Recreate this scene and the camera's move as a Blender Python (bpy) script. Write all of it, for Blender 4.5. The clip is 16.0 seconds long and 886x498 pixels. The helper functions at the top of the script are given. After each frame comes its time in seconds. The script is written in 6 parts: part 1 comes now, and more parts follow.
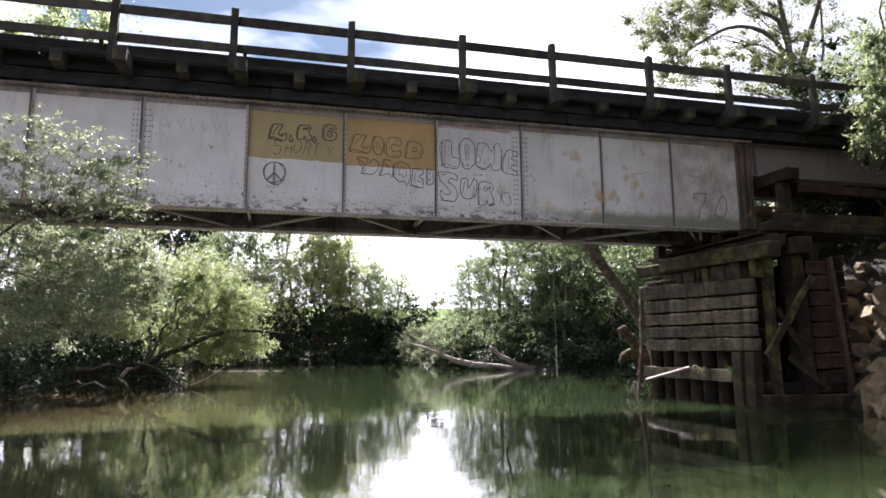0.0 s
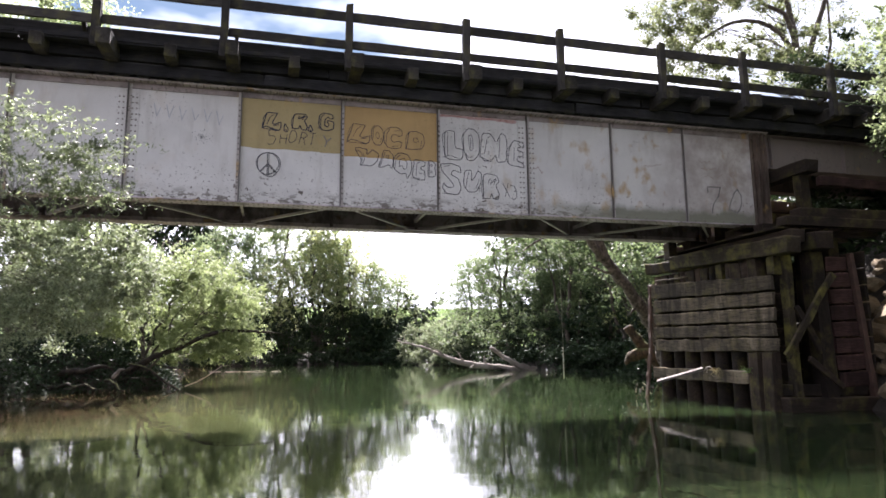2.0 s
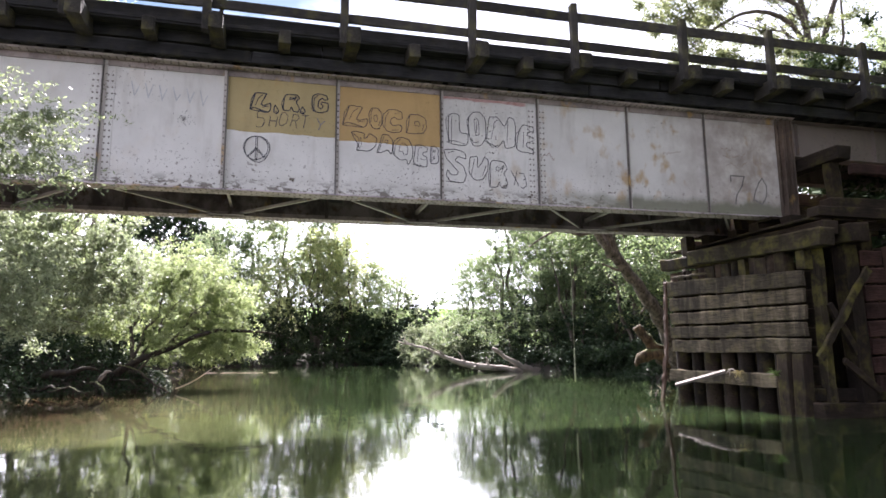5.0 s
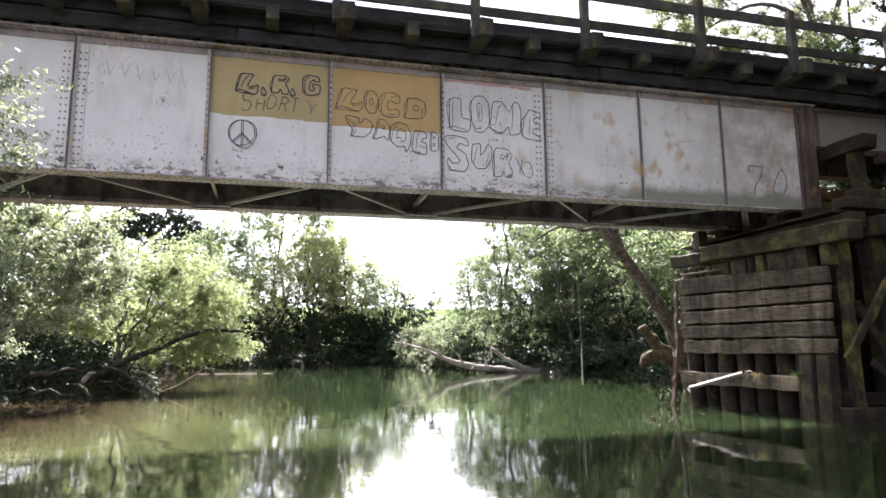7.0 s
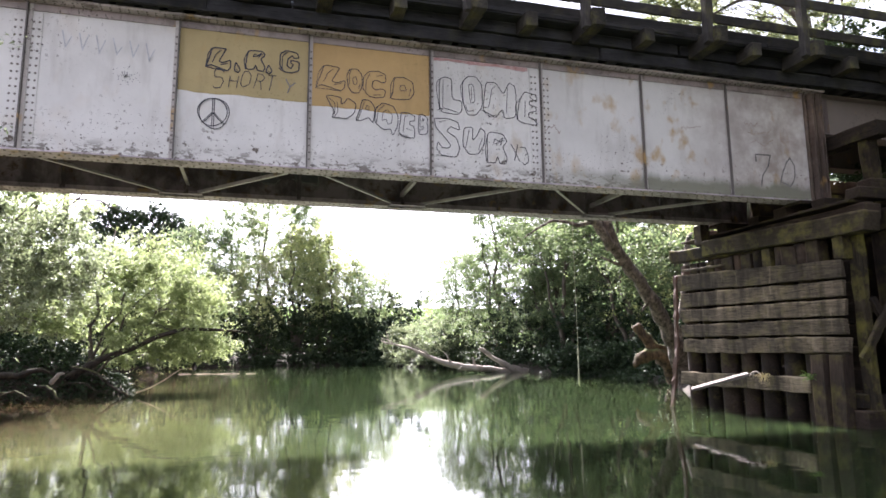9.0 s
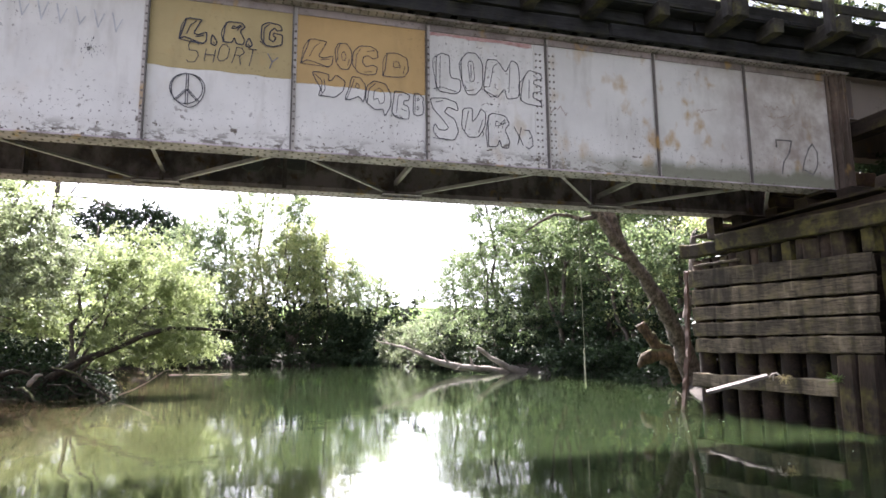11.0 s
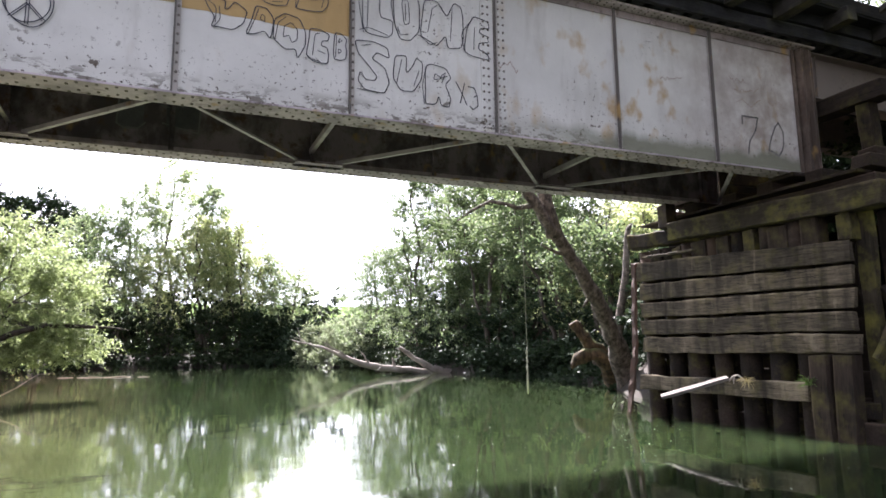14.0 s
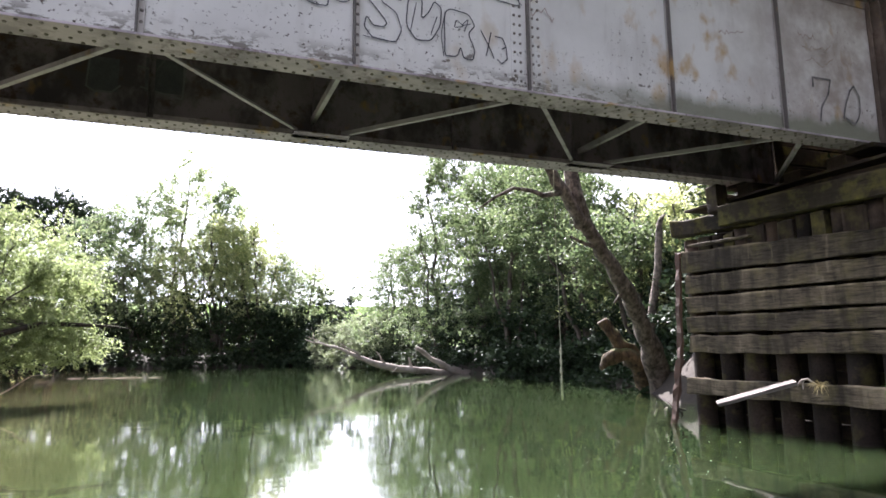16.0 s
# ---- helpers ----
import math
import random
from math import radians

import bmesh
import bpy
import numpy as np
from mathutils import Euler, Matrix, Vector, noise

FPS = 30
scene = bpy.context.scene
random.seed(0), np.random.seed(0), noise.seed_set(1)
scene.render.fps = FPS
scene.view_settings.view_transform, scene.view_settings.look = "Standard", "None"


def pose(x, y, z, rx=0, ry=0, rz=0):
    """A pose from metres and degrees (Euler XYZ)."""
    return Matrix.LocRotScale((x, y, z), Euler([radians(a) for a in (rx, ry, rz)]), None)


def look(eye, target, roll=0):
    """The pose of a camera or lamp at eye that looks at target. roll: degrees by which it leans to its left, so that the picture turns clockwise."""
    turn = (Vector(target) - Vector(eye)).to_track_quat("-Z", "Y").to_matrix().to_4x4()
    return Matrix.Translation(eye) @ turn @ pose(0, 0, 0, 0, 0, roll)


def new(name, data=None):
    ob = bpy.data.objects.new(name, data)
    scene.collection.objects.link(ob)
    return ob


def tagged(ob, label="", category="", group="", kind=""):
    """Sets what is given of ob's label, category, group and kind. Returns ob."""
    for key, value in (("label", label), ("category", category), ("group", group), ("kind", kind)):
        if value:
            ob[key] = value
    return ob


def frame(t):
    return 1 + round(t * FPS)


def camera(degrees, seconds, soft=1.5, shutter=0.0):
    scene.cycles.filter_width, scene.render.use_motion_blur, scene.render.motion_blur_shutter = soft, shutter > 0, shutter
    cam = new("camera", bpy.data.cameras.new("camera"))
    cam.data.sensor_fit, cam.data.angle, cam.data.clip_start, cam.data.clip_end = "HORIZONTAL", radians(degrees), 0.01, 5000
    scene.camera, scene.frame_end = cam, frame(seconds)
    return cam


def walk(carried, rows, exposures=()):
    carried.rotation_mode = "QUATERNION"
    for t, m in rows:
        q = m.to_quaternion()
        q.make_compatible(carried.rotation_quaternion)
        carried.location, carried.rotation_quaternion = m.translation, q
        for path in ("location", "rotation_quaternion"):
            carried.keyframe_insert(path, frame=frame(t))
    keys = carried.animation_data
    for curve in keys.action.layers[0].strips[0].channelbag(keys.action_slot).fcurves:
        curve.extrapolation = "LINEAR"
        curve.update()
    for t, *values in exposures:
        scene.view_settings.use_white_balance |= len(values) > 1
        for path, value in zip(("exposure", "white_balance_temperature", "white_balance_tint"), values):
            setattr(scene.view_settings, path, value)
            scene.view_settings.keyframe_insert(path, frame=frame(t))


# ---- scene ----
cam = camera(67.5, 16.0, soft=1.65)
METRES, EYE, TILT, LEAN, TURN = 6.8, 1.1, 0.0, 0.0, -14.3
ROWS = [
    (0.0, 0.0, 0.0, 0.0, 0.07, 8.86, 0.44),
    (0.5, -0.0042, 0.0258, -0.0006, 0.05, 8.87, 0.43),
    (1.0, -0.0062, 0.0504, 0.0004, 0.03, 8.88, 0.43),
    (1.5, -0.008, 0.0716, 0.0016, -0.01, 8.88, 0.45),
    (2.0, -0.0101, 0.0914, 0.0018, -0.01, 8.87, 0.47),
    (2.5, -0.0108, 0.113, 0.0011, -0.0, 8.88, 0.45),
    (3.0, -0.0128, 0.1376, 0.0015, 0.01, 8.9, 0.44),
    (3.5, -0.0148, 0.1608, 0.0025, 0.01, 8.9, 0.46),
    (4.0, -0.0156, 0.1823, 0.003, 0.03, 8.91, 0.46),
    (6.5, -0.0251, 0.3149, 0.0055, -0.1, 8.93, 0.45),
    (7.0, -0.0274, 0.3445, 0.0062, -0.28, 8.93, 0.46),
    (7.5, -0.0287, 0.3727, 0.0063, -0.6, 8.91, 0.49),
    (8.0, -0.0297, 0.4001, 0.0056, -0.79, 8.91, 0.48),
    (8.5, -0.0306, 0.428, 0.0063, -0.89, 8.9, 0.49),
    (9.0, -0.0307, 0.4581, 0.0062, -1.39, 8.89, 0.49),
    (11.5, -0.0275, 0.6117, 0.0083, -1.81, 8.85, 0.54),
    (12.0, -0.0275, 0.6495, 0.0081, -2.49, 8.84, 0.54),
    (12.5, -0.0278, 0.689, 0.0082, -4.59, 8.8, 0.57),
    (13.0, -0.0269, 0.7322, 0.0091, -7.11, 8.77, 0.63),
    (13.5, -0.0262, 0.7751, 0.0089, -8.4, 8.77, 0.66),
    (14.0, -0.0261, 0.8176, 0.0099, -8.47, 8.77, 0.66),
    (14.5, -0.0242, 0.8599, 0.0098, -8.24, 8.79, 0.66),
    (15.0, -0.0213, 0.9012, 0.0093, -7.21, 8.82, 0.64),
    (15.5, -0.0159, 0.9462, 0.0098, -6.99, 8.81, 0.63),
    (16.0, -0.0086, 0.9974, 0.0089, -7.0, 8.82, 0.63),
]
walk(cam, [(t, pose(0, 0, EYE, TILT, LEAN, TURN) @ pose(METRES * x, METRES * y, METRES * z, 90 + pitch, roll, yaw)) for t, x, y, z, yaw, pitch, roll in ROWS],
     exposures=((0, 1.98, 6100, 23), (3.5, 2.38, 6100, 23), (7, 2.66, 6100, 23), (9, 2.74, 6100, 23), (12.5, 2.63, 6050, 22), (16, 2.39, 5950, 22)))


# ---- world, sun, exposure ----
SUN_EL, SUN_BEARING = 47.0, 3.0        # degrees up; degrees from +y towards +x
world = bpy.data.worlds.new("world")
scene.world = world
world.use_nodes = True
wn, wl = world.node_tree.nodes, world.node_tree.links
wn.clear()
w_out, w_bg = wn.new("ShaderNodeOutputWorld"), wn.new("ShaderNodeBackground")
w_sky = wn.new("ShaderNodeTexSky")
w_sky.sky_type, w_sky.sun_disc = "NISHITA", False
w_sky.sun_elevation, w_sky.sun_rotation = radians(SUN_EL), radians(SUN_BEARING)
w_sky.air_density, w_sky.dust_density = 1.0, 0.6
w_co, w_map, w_noise, w_ramp, w_mix = (wn.new("ShaderNodeTexCoord"), wn.new("ShaderNodeMapping"), wn.new("ShaderNodeTexNoise"),
                                       wn.new("ShaderNodeValToRGB"), wn.new("ShaderNodeMixRGB"))
w_map.inputs["Scale"].default_value = (1.6, 1.6, 4.2)
w_noise.inputs["Scale"].default_value, w_noise.inputs["Detail"].default_value, w_noise.inputs["Roughness"].default_value = 1.7, 5, 0.5
w_ramp.color_ramp.elements[0].position, w_ramp.color_ramp.elements[1].position = 0.385, 0.66
# low cloud on the sun's side is brightest, that opposite greyer
w_dot, w_glow, w_mul = wn.new("ShaderNodeVectorMath"), wn.new("ShaderNodeMapRange"), wn.new("ShaderNodeMixRGB")
w_dot.operation = "DOT_PRODUCT"
w_dot.inputs[1].default_value = (math.sin(radians(SUN_BEARING)), math.cos(radians(SUN_BEARING)), 0.0)
w_glow.interpolation_type = "SMOOTHSTEP"
w_glow.inputs["From Min"].default_value, w_glow.inputs["From Max"].default_value = -0.4, 1.0
w_glow.inputs["To Min"].default_value, w_glow.inputs["To Max"].default_value = 9.0, 22.0
w_mul.blend_type, w_mul.inputs[0].default_value = "MULTIPLY", 1.0
w_mul.inputs[1].default_value = (1.0, 1.01, 1.04, 1)
wl.new(w_co.outputs["Generated"], w_dot.inputs[0])
wl.new(w_dot.outputs["Value"], w_glow.inputs["Value"])
wl.new(w_glow.outputs[0], w_mul.inputs[2])
wl.new(w_mul.outputs[0], w_mix.inputs[2])
wl.new(w_co.outputs["Generated"], w_map.inputs["Vector"])
wl.new(w_map.outputs[0], w_noise.inputs["Vector"])
wl.new(w_noise.outputs["Fac"], w_ramp.inputs[0])
# towards the horizon cloud and haze close up
w_sep, w_low, w_add = wn.new("ShaderNodeSeparateXYZ"), wn.new("ShaderNodeMapRange"), wn.new("ShaderNodeMath")
w_low.interpolation_type = "SMOOTHSTEP"
w_low.inputs["From Min"].default_value, w_low.inputs["From Max"].default_value = 0.40, 0.14
w_add.operation, w_add.use_clamp = "ADD", True
wl.new(w_co.outputs["Generated"], w_sep.inputs[0])
wl.new(w_sep.outputs["Z"], w_low.inputs["Value"])
wl.new(w_low.outputs[0], w_add.inputs[0])
wl.new(w_ramp.outputs[0], w_add.inputs[1])
wl.new(w_add.outputs[0], w_mix.inputs[0])
w_thin = wn.new("ShaderNodeMixRGB")
w_thin.blend_type, w_thin.inputs[0].default_value, w_thin.inputs[2].default_value = "MULTIPLY", 1.0, (0.50, 0.60, 0.60, 1)
wl.new(w_sky.outputs[0], w_thin.inputs[1])
wl.new(w_thin.outputs[0], w_mix.inputs[1])
wl.new(w_mix.outputs[0], w_bg.inputs[0])
w_bg.inputs[1].default_value = 0.038
wl.new(w_bg.outputs[0], w_out.inputs[0])

sun = new("sun", bpy.data.lights.new("sun", "SUN"))
sun.data.energy, sun.data.angle, sun.data.color = 5.0, radians(0.6), (1.0, 0.95, 0.86)
sb, se = radians(SUN_BEARING), radians(SUN_EL)
sun.matrix_world = look((60 * math.sin(sb) * math.cos(se), 60 * math.cos(sb) * math.cos(se), 60 * math.sin(se)), (0, 0, 0))


# ---- materials ----
def material(name):
    m = bpy.data.materials.new(name)
    m.use_nodes = True
    n = m.node_tree.nodes
    return m, n, m.node_tree.links, n["Principled BSDF"]


def coords(n, l, scale=(1, 1, 1), kind="Object"):
    co, mp = n.new("ShaderNodeTexCoord"), n.new("ShaderNodeMapping")
    mp.inputs["Scale"].default_value = scale
    l.new(co.outputs[kind], mp.inputs["Vector"])
    return mp.outputs[0]


def noise_of(n, l, vec, scale, detail=4, rough=0.55):
    t = n.new("ShaderNodeTexNoise")
    t.inputs["Scale"].default_value, t.inputs["Detail"].default_value, t.inputs["Roughness"].default_value = scale, detail, rough
    l.new(vec, t.inputs["Vector"])
    return t.outputs["Fac"]


def ramp_of(n, l, fac, *stops):
    r = n.new("ShaderNodeValToRGB")
    e = r.color_ramp.elements
    while len(e) < len(stops):
        e.new(0.5)
    for el, (p, c) in zip(e, stops):
        el.position, el.color = p, (*c, 1) if len(c) == 3 else c
    l.new(fac, r.inputs[0])
    return r.outputs[0]


def mix_of(n, l, fac, a, b, blend="MIX"):
    m = n.new("ShaderNodeMixRGB")
    m.blend_type = blend
    for sock, v in zip(m.inputs, (fac, a, b)):
        if hasattr(v, "is_linked"):
            l.new(v, sock)
        else:
            sock.default_value = v if isinstance(v, float) else (*v, 1)
    return m.outputs[0]


def bump_of(n, l, bsdf, height, strength, distance):
    b = n.new("ShaderNodeBump")
    b.inputs["Strength"].default_value, b.inputs["Distance"].default_value = strength, distance
    l.new(height, b.inputs["Height"])
    l.new(b.outputs[0], bsdf.inputs["Normal"])


W, K = (1, 1, 1), (0, 0, 0)


def paint_material(name, base, grime=0.5, rust=0.5, band=False, blotch=0.0):
    """Old oil paint on riveted steel: fading, streaks, chips and rust."""
    m, n, l, b = material(name)
    p = coords(n, l)
    big = noise_of(n, l, p, 1.3, 6, 0.6)
    streak = noise_of(n, l, coords(n, l, (5, 5, 1.2)), 1.0, 5, 0.6)
    chip = noise_of(n, l, p, 21, 4, 0.62)
    where = noise_of(n, l, p, 0.9, 3)
    col = mix_of(n, l, ramp_of(n, l, big, (0.3, K), (0.75, W)), base, tuple(c * 0.80 for c in base))
    col = mix_of(n, l, ramp_of(n, l, streak, (0.52, K), (0.85, (grime,) * 3)), col, tuple(min(g, 0.62 * v) for g, v in zip((0.30, 0.27, 0.24), base)))
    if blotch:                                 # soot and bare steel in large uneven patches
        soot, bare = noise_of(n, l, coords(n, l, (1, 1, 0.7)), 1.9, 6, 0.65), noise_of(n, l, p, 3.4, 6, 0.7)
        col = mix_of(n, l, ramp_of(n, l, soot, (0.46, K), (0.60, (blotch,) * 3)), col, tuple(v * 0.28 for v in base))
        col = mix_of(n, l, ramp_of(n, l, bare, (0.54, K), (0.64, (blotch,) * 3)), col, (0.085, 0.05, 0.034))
    spot = n.new("ShaderNodeMath")
    spot.operation = "MULTIPLY"
    l.new(ramp_of(n, l, chip, (0.615 if band else 0.60, K), (0.635 if band else 0.62, W)), spot.inputs[0])
    l.new(ramp_of(n, l, where, (0.45, K), (0.7, (rust,) * 3)), spot.inputs[1])
    if band:                                   # more chipped low on the web
        sepz, lowz, addz = n.new("ShaderNodeSeparateXYZ"), n.new("ShaderNodeMapRange"), n.new("ShaderNodeMath")
        l.new(p, sepz.inputs[0])
        l.new(sepz.outputs["Z"], lowz.inputs["Value"])
        lowz.inputs["From Min"].default_value, lowz.inputs["From Max"].default_value = 4.3, 3.8
        addz.operation, addz.use_clamp = "ADD", True
        l.new(lowz.outputs[0], addz.inputs[0])
        l.new(ramp_of(n, l, where, (0.53, (0.0,) * 3), (0.75, (rust,) * 3)), addz.inputs[1])
        l.new(addz.outputs[0], spot.inputs[1])
        flake, base_z, both_f = noise_of(n, l, p, 6.5, 5, 0.6), n.new("ShaderNodeMapRange"), n.new("ShaderNodeMath")
        base_z.inputs["From Min"].default_value, base_z.inputs["From Max"].default_value = 4.3, 3.85
        l.new(sepz.outputs["Z"], base_z.inputs["Value"])
        both_f.operation = "MULTIPLY"
        l.new(ramp_of(n, l, flake, (0.645, K), (0.665, W)), both_f.inputs[0])
        l.new(base_z.outputs[0], both_f.inputs[1])
        col = mix_of(n, l, both_f.outputs[0], col, (0.07, 0.045, 0.03))
    col = mix_of(n, l, spot.outputs[0], col, (0.045, 0.028, 0.020))
    if band:                                   # rust has lifted the paint along the lower angle
        foot, lift, eaten = n.new("ShaderNodeMapRange"), noise_of(n, l, coords(n, l, (1.0, 1.0, 2.2)), 5.0, 7, 0.7), n.new("ShaderNodeMath")
        foot.inputs["From Min"].default_value, foot.inputs["From Max"].default_value = 3.90, 3.74
        l.new(sepz.outputs["Z"], foot.inputs["Value"])
        eaten.operation = "MULTIPLY"
        l.new(foot.outputs[0], eaten.inputs[0])
        l.new(ramp_of(n, l, lift, (0.50, K), (0.56, (0.85,) * 3)), eaten.inputs[1])
        col = mix_of(n, l, eaten.outputs[0], col, (0.10, 0.078, 0.062))
    stain = noise_of(n, l, coords(n, l, (1.6, 1.6, 1.1)), 2.3, 3, 0.5)
    spread = ramp_of(n, l, stain, (0.585 if band else 0.625, K), (0.72, (rust * 0.85,) * 3))
    if band:                                   # the stained panels are those by the pier
        sepx, east = n.new("ShaderNodeSeparateXYZ"), n.new("ShaderNodeMapRange")
        l.new(p, sepx.inputs[0])
        l.new(sepx.outputs["X"], east.inputs["Value"])
        east.inputs["From Min"].default_value, east.inputs["From Max"].default_value, east.inputs["To Min"].default_value = 3.0, 7.0, 0.12
        spread = mix_of(n, l, 1.0, spread, east.outputs[0], "MULTIPLY")
    col = mix_of(n, l, spread, col, (0.42, 0.27, 0.10))
    if band:                                   # the last panels are browned; their shade towards the pier is painted in too
        brown, tan = n.new("ShaderNodeMapRange"), n.new("ShaderNodeMath")
        brown.inputs["From Min"].default_value, brown.inputs["From Max"].default_value = 6.9, 8.8
        l.new(sepx.outputs["X"], brown.inputs["Value"])
        tan.operation = "MULTIPLY"
        l.new(brown.outputs[0], tan.inputs[0])
        l.new(ramp_of(n, l, noise_of(n, l, p, 2.6, 6, 0.65), (0.35, (0.25,) * 3), (0.62, (0.85,) * 3)), tan.inputs[1])
        col = mix_of(n, l, tan.outputs[0], col, (0.31, 0.245, 0.215))
    if band:
        sep, low = n.new("ShaderNodeSeparateXYZ"), n.new("ShaderNodeMapRange")
        wavy = n.new("ShaderNodeMath")
        wavy.operation = "MULTIPLY_ADD"
        l.new(noise_of(n, l, coords(n, l, (1, 1, 0.2)), 2.2, 5, 0.6), wavy.inputs[0])
        wavy.inputs[1].default_value = -0.34
        co = n.new("ShaderNodeTexCoord")
        l.new(co.outputs["Object"], sep.inputs[0])
        l.new(sep.outputs["Z"], wavy.inputs[2])
        low.inputs["From Min"].default_value, low.inputs["From Max"].default_value = 3.80, 3.67
        l.new(wavy.outputs[0], low.inputs["Value"])
        damp, both = n.new("ShaderNodeMapRange"), n.new("ShaderNodeMath")
        damp.inputs["From Min"].default_value, damp.inputs["From Max"].default_value = 4.6, 6.6
        damp.inputs["To Min"].default_value, damp.inputs["To Max"].default_value = 0.12, 0.95
        l.new(sep.outputs["X"], damp.inputs["Value"])
        both.operation = "MULTIPLY"
        l.new(low.outputs[0], both.inputs[0])
        l.new(damp.outputs[0], both.inputs[1])
        col = mix_of(n, l, both.outputs[0], col, (0.20, 0.20, 0.15))
    l.new(col, b.inputs["Base Color"])
    b.inputs["Roughness"].default_value = 0.62
    bump_of(n, l, b, chip, 0.25, 0.01)
    return m


def wood_material(name, a, c, moss=0.3, runs=0.0):
    """Weathered timber, grain along the piece's own x."""
    m, n, l, b = material(name)
    grain = noise_of(n, l, coords(n, l, (2.6, 26, 26)), 1.6, 8, 0.68)
    crack = noise_of(n, l, coords(n, l, (0.9, 16, 16)), 2.3, 4, 0.6)
    blot = noise_of(n, l, coords(n, l, kind="Object"), 1.7, 5, 0.6)
    info = n.new("ShaderNodeObjectInfo")
    col = mix_of(n, l, ramp_of(n, l, grain, (0.3, K), (0.7, W)), a, c)
    col = mix_of(n, l, ramp_of(n, l, blot, (0.35, (0.75,) * 3), (0.7, K)), col, tuple(v * 0.35 for v in a))
    col = mix_of(n, l, ramp_of(n, l, crack, (0.60, K), (0.66, (0.8,) * 3)), col, tuple(v * 0.25 for v in a))
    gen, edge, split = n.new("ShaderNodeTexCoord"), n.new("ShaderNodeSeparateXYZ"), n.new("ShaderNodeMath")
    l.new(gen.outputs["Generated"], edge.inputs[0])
    split.operation = "MULTIPLY"                # upper arris paler in patches
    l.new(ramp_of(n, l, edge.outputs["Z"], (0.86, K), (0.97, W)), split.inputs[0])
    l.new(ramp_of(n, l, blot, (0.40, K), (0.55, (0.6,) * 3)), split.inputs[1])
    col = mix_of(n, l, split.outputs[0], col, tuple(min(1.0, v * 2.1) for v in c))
    dark = n.new("ShaderNodeMapRange")
    dark.inputs["To Min"].default_value, dark.inputs["To Max"].default_value = 0.55, 1.15
    l.new(info.outputs["Random"], dark.inputs["Value"])
    col = mix_of(n, l, 1.0, col, dark.outputs[0], "MULTIPLY")
    if runs:                                   # water stains that run down over all the boards
        geo, mp = n.new("ShaderNodeNewGeometry"), n.new("ShaderNodeMapping")
        mp.inputs["Scale"].default_value = (2.3, 2.3, 0.42)
        l.new(geo.outputs["Position"], mp.inputs["Vector"])
        run = noise_of(n, l, mp.outputs[0], 1.5, 5, 0.6)
        col = mix_of(n, l, ramp_of(n, l, run, (0.48, K), (0.64, (runs * 0.85,) * 3)), col, tuple(v * 0.28 for v in a))
        col = mix_of(n, l, ramp_of(n, l, run, (0.28, (runs * 0.5,) * 3), (0.42, K)), col, tuple(v * 1.7 for v in c))
    green = noise_of(n, l, coords(n, l, (1.5, 1.5, 1.5)), 2.0, 6, 0.65)
    col = mix_of(n, l, ramp_of(n, l, green, (0.54 - 0.1 * moss, K), (0.72, (min(1, 1.6 * moss),) * 3)), col, (0.15, 0.135, 0.028))
    l.new(col, b.inputs["Base Color"])
    b.inputs["Roughness"].default_value, b.inputs["Specular IOR Level"].default_value = 0.9, 0.3
    bump_of(n, l, b, grain, 0.6, 0.012)
    return m


def leaf_material(name, a, c, thin=0.36, gloss=0.25):
    """Leaves: a diffuse face, and light that comes through from behind."""
    m, n, l, b = material(name)
    geo = n.new("ShaderNodeNewGeometry")
    col = ramp_of(n, l, geo.outputs["Random Per Island"], (0.0, a), (0.6, tuple((x + y) / 2 for x, y in zip(a, c))), (1.0, c))
    l.new(col, b.inputs["Base Color"])
    b.inputs["Roughness"].default_value, b.inputs["Specular IOR Level"].default_value = 0.5, gloss
    tr, mx = n.new("ShaderNodeBsdfTranslucent"), n.new("ShaderNodeMixShader")
    bright = mix_of(n, l, 1.0, col, (1.45, 1.55, 1.25), "MULTIPLY")
    l.new(bright, tr.inputs["Color"])
    mx.inputs[0].default_value = thin
    l.new(b.outputs[0], mx.inputs[1])
    l.new(tr.outputs[0], mx.inputs[2])
    l.new(mx.outputs[0], n["Material Output"].inputs["Surface"])
    return m


def plain_material(name, a, c, scale=4.0, rough=0.8, bump=0.3, metal=0.0):
    m, n, l, b = material(name)
    p = coords(n, l)
    f, g = noise_of(n, l, p, scale, 6, 0.6), noise_of(n, l, p, scale * 9, 4, 0.6)
    col = mix_of(n, l, ramp_of(n, l, f, (0.3, K), (0.7, W)), a, c)
    col = mix_of(n, l, ramp_of(n, l, g, (0.45, K), (0.75, (0.5,) * 3)), col, tuple(v * 0.5 for v in a))
    l.new(col, b.inputs["Base Color"])
    b.inputs["Roughness"].default_value, b.inputs["Metallic"].default_value = rough, metal
    bump_of(n, l, b, g, bump, 0.02)
    return m


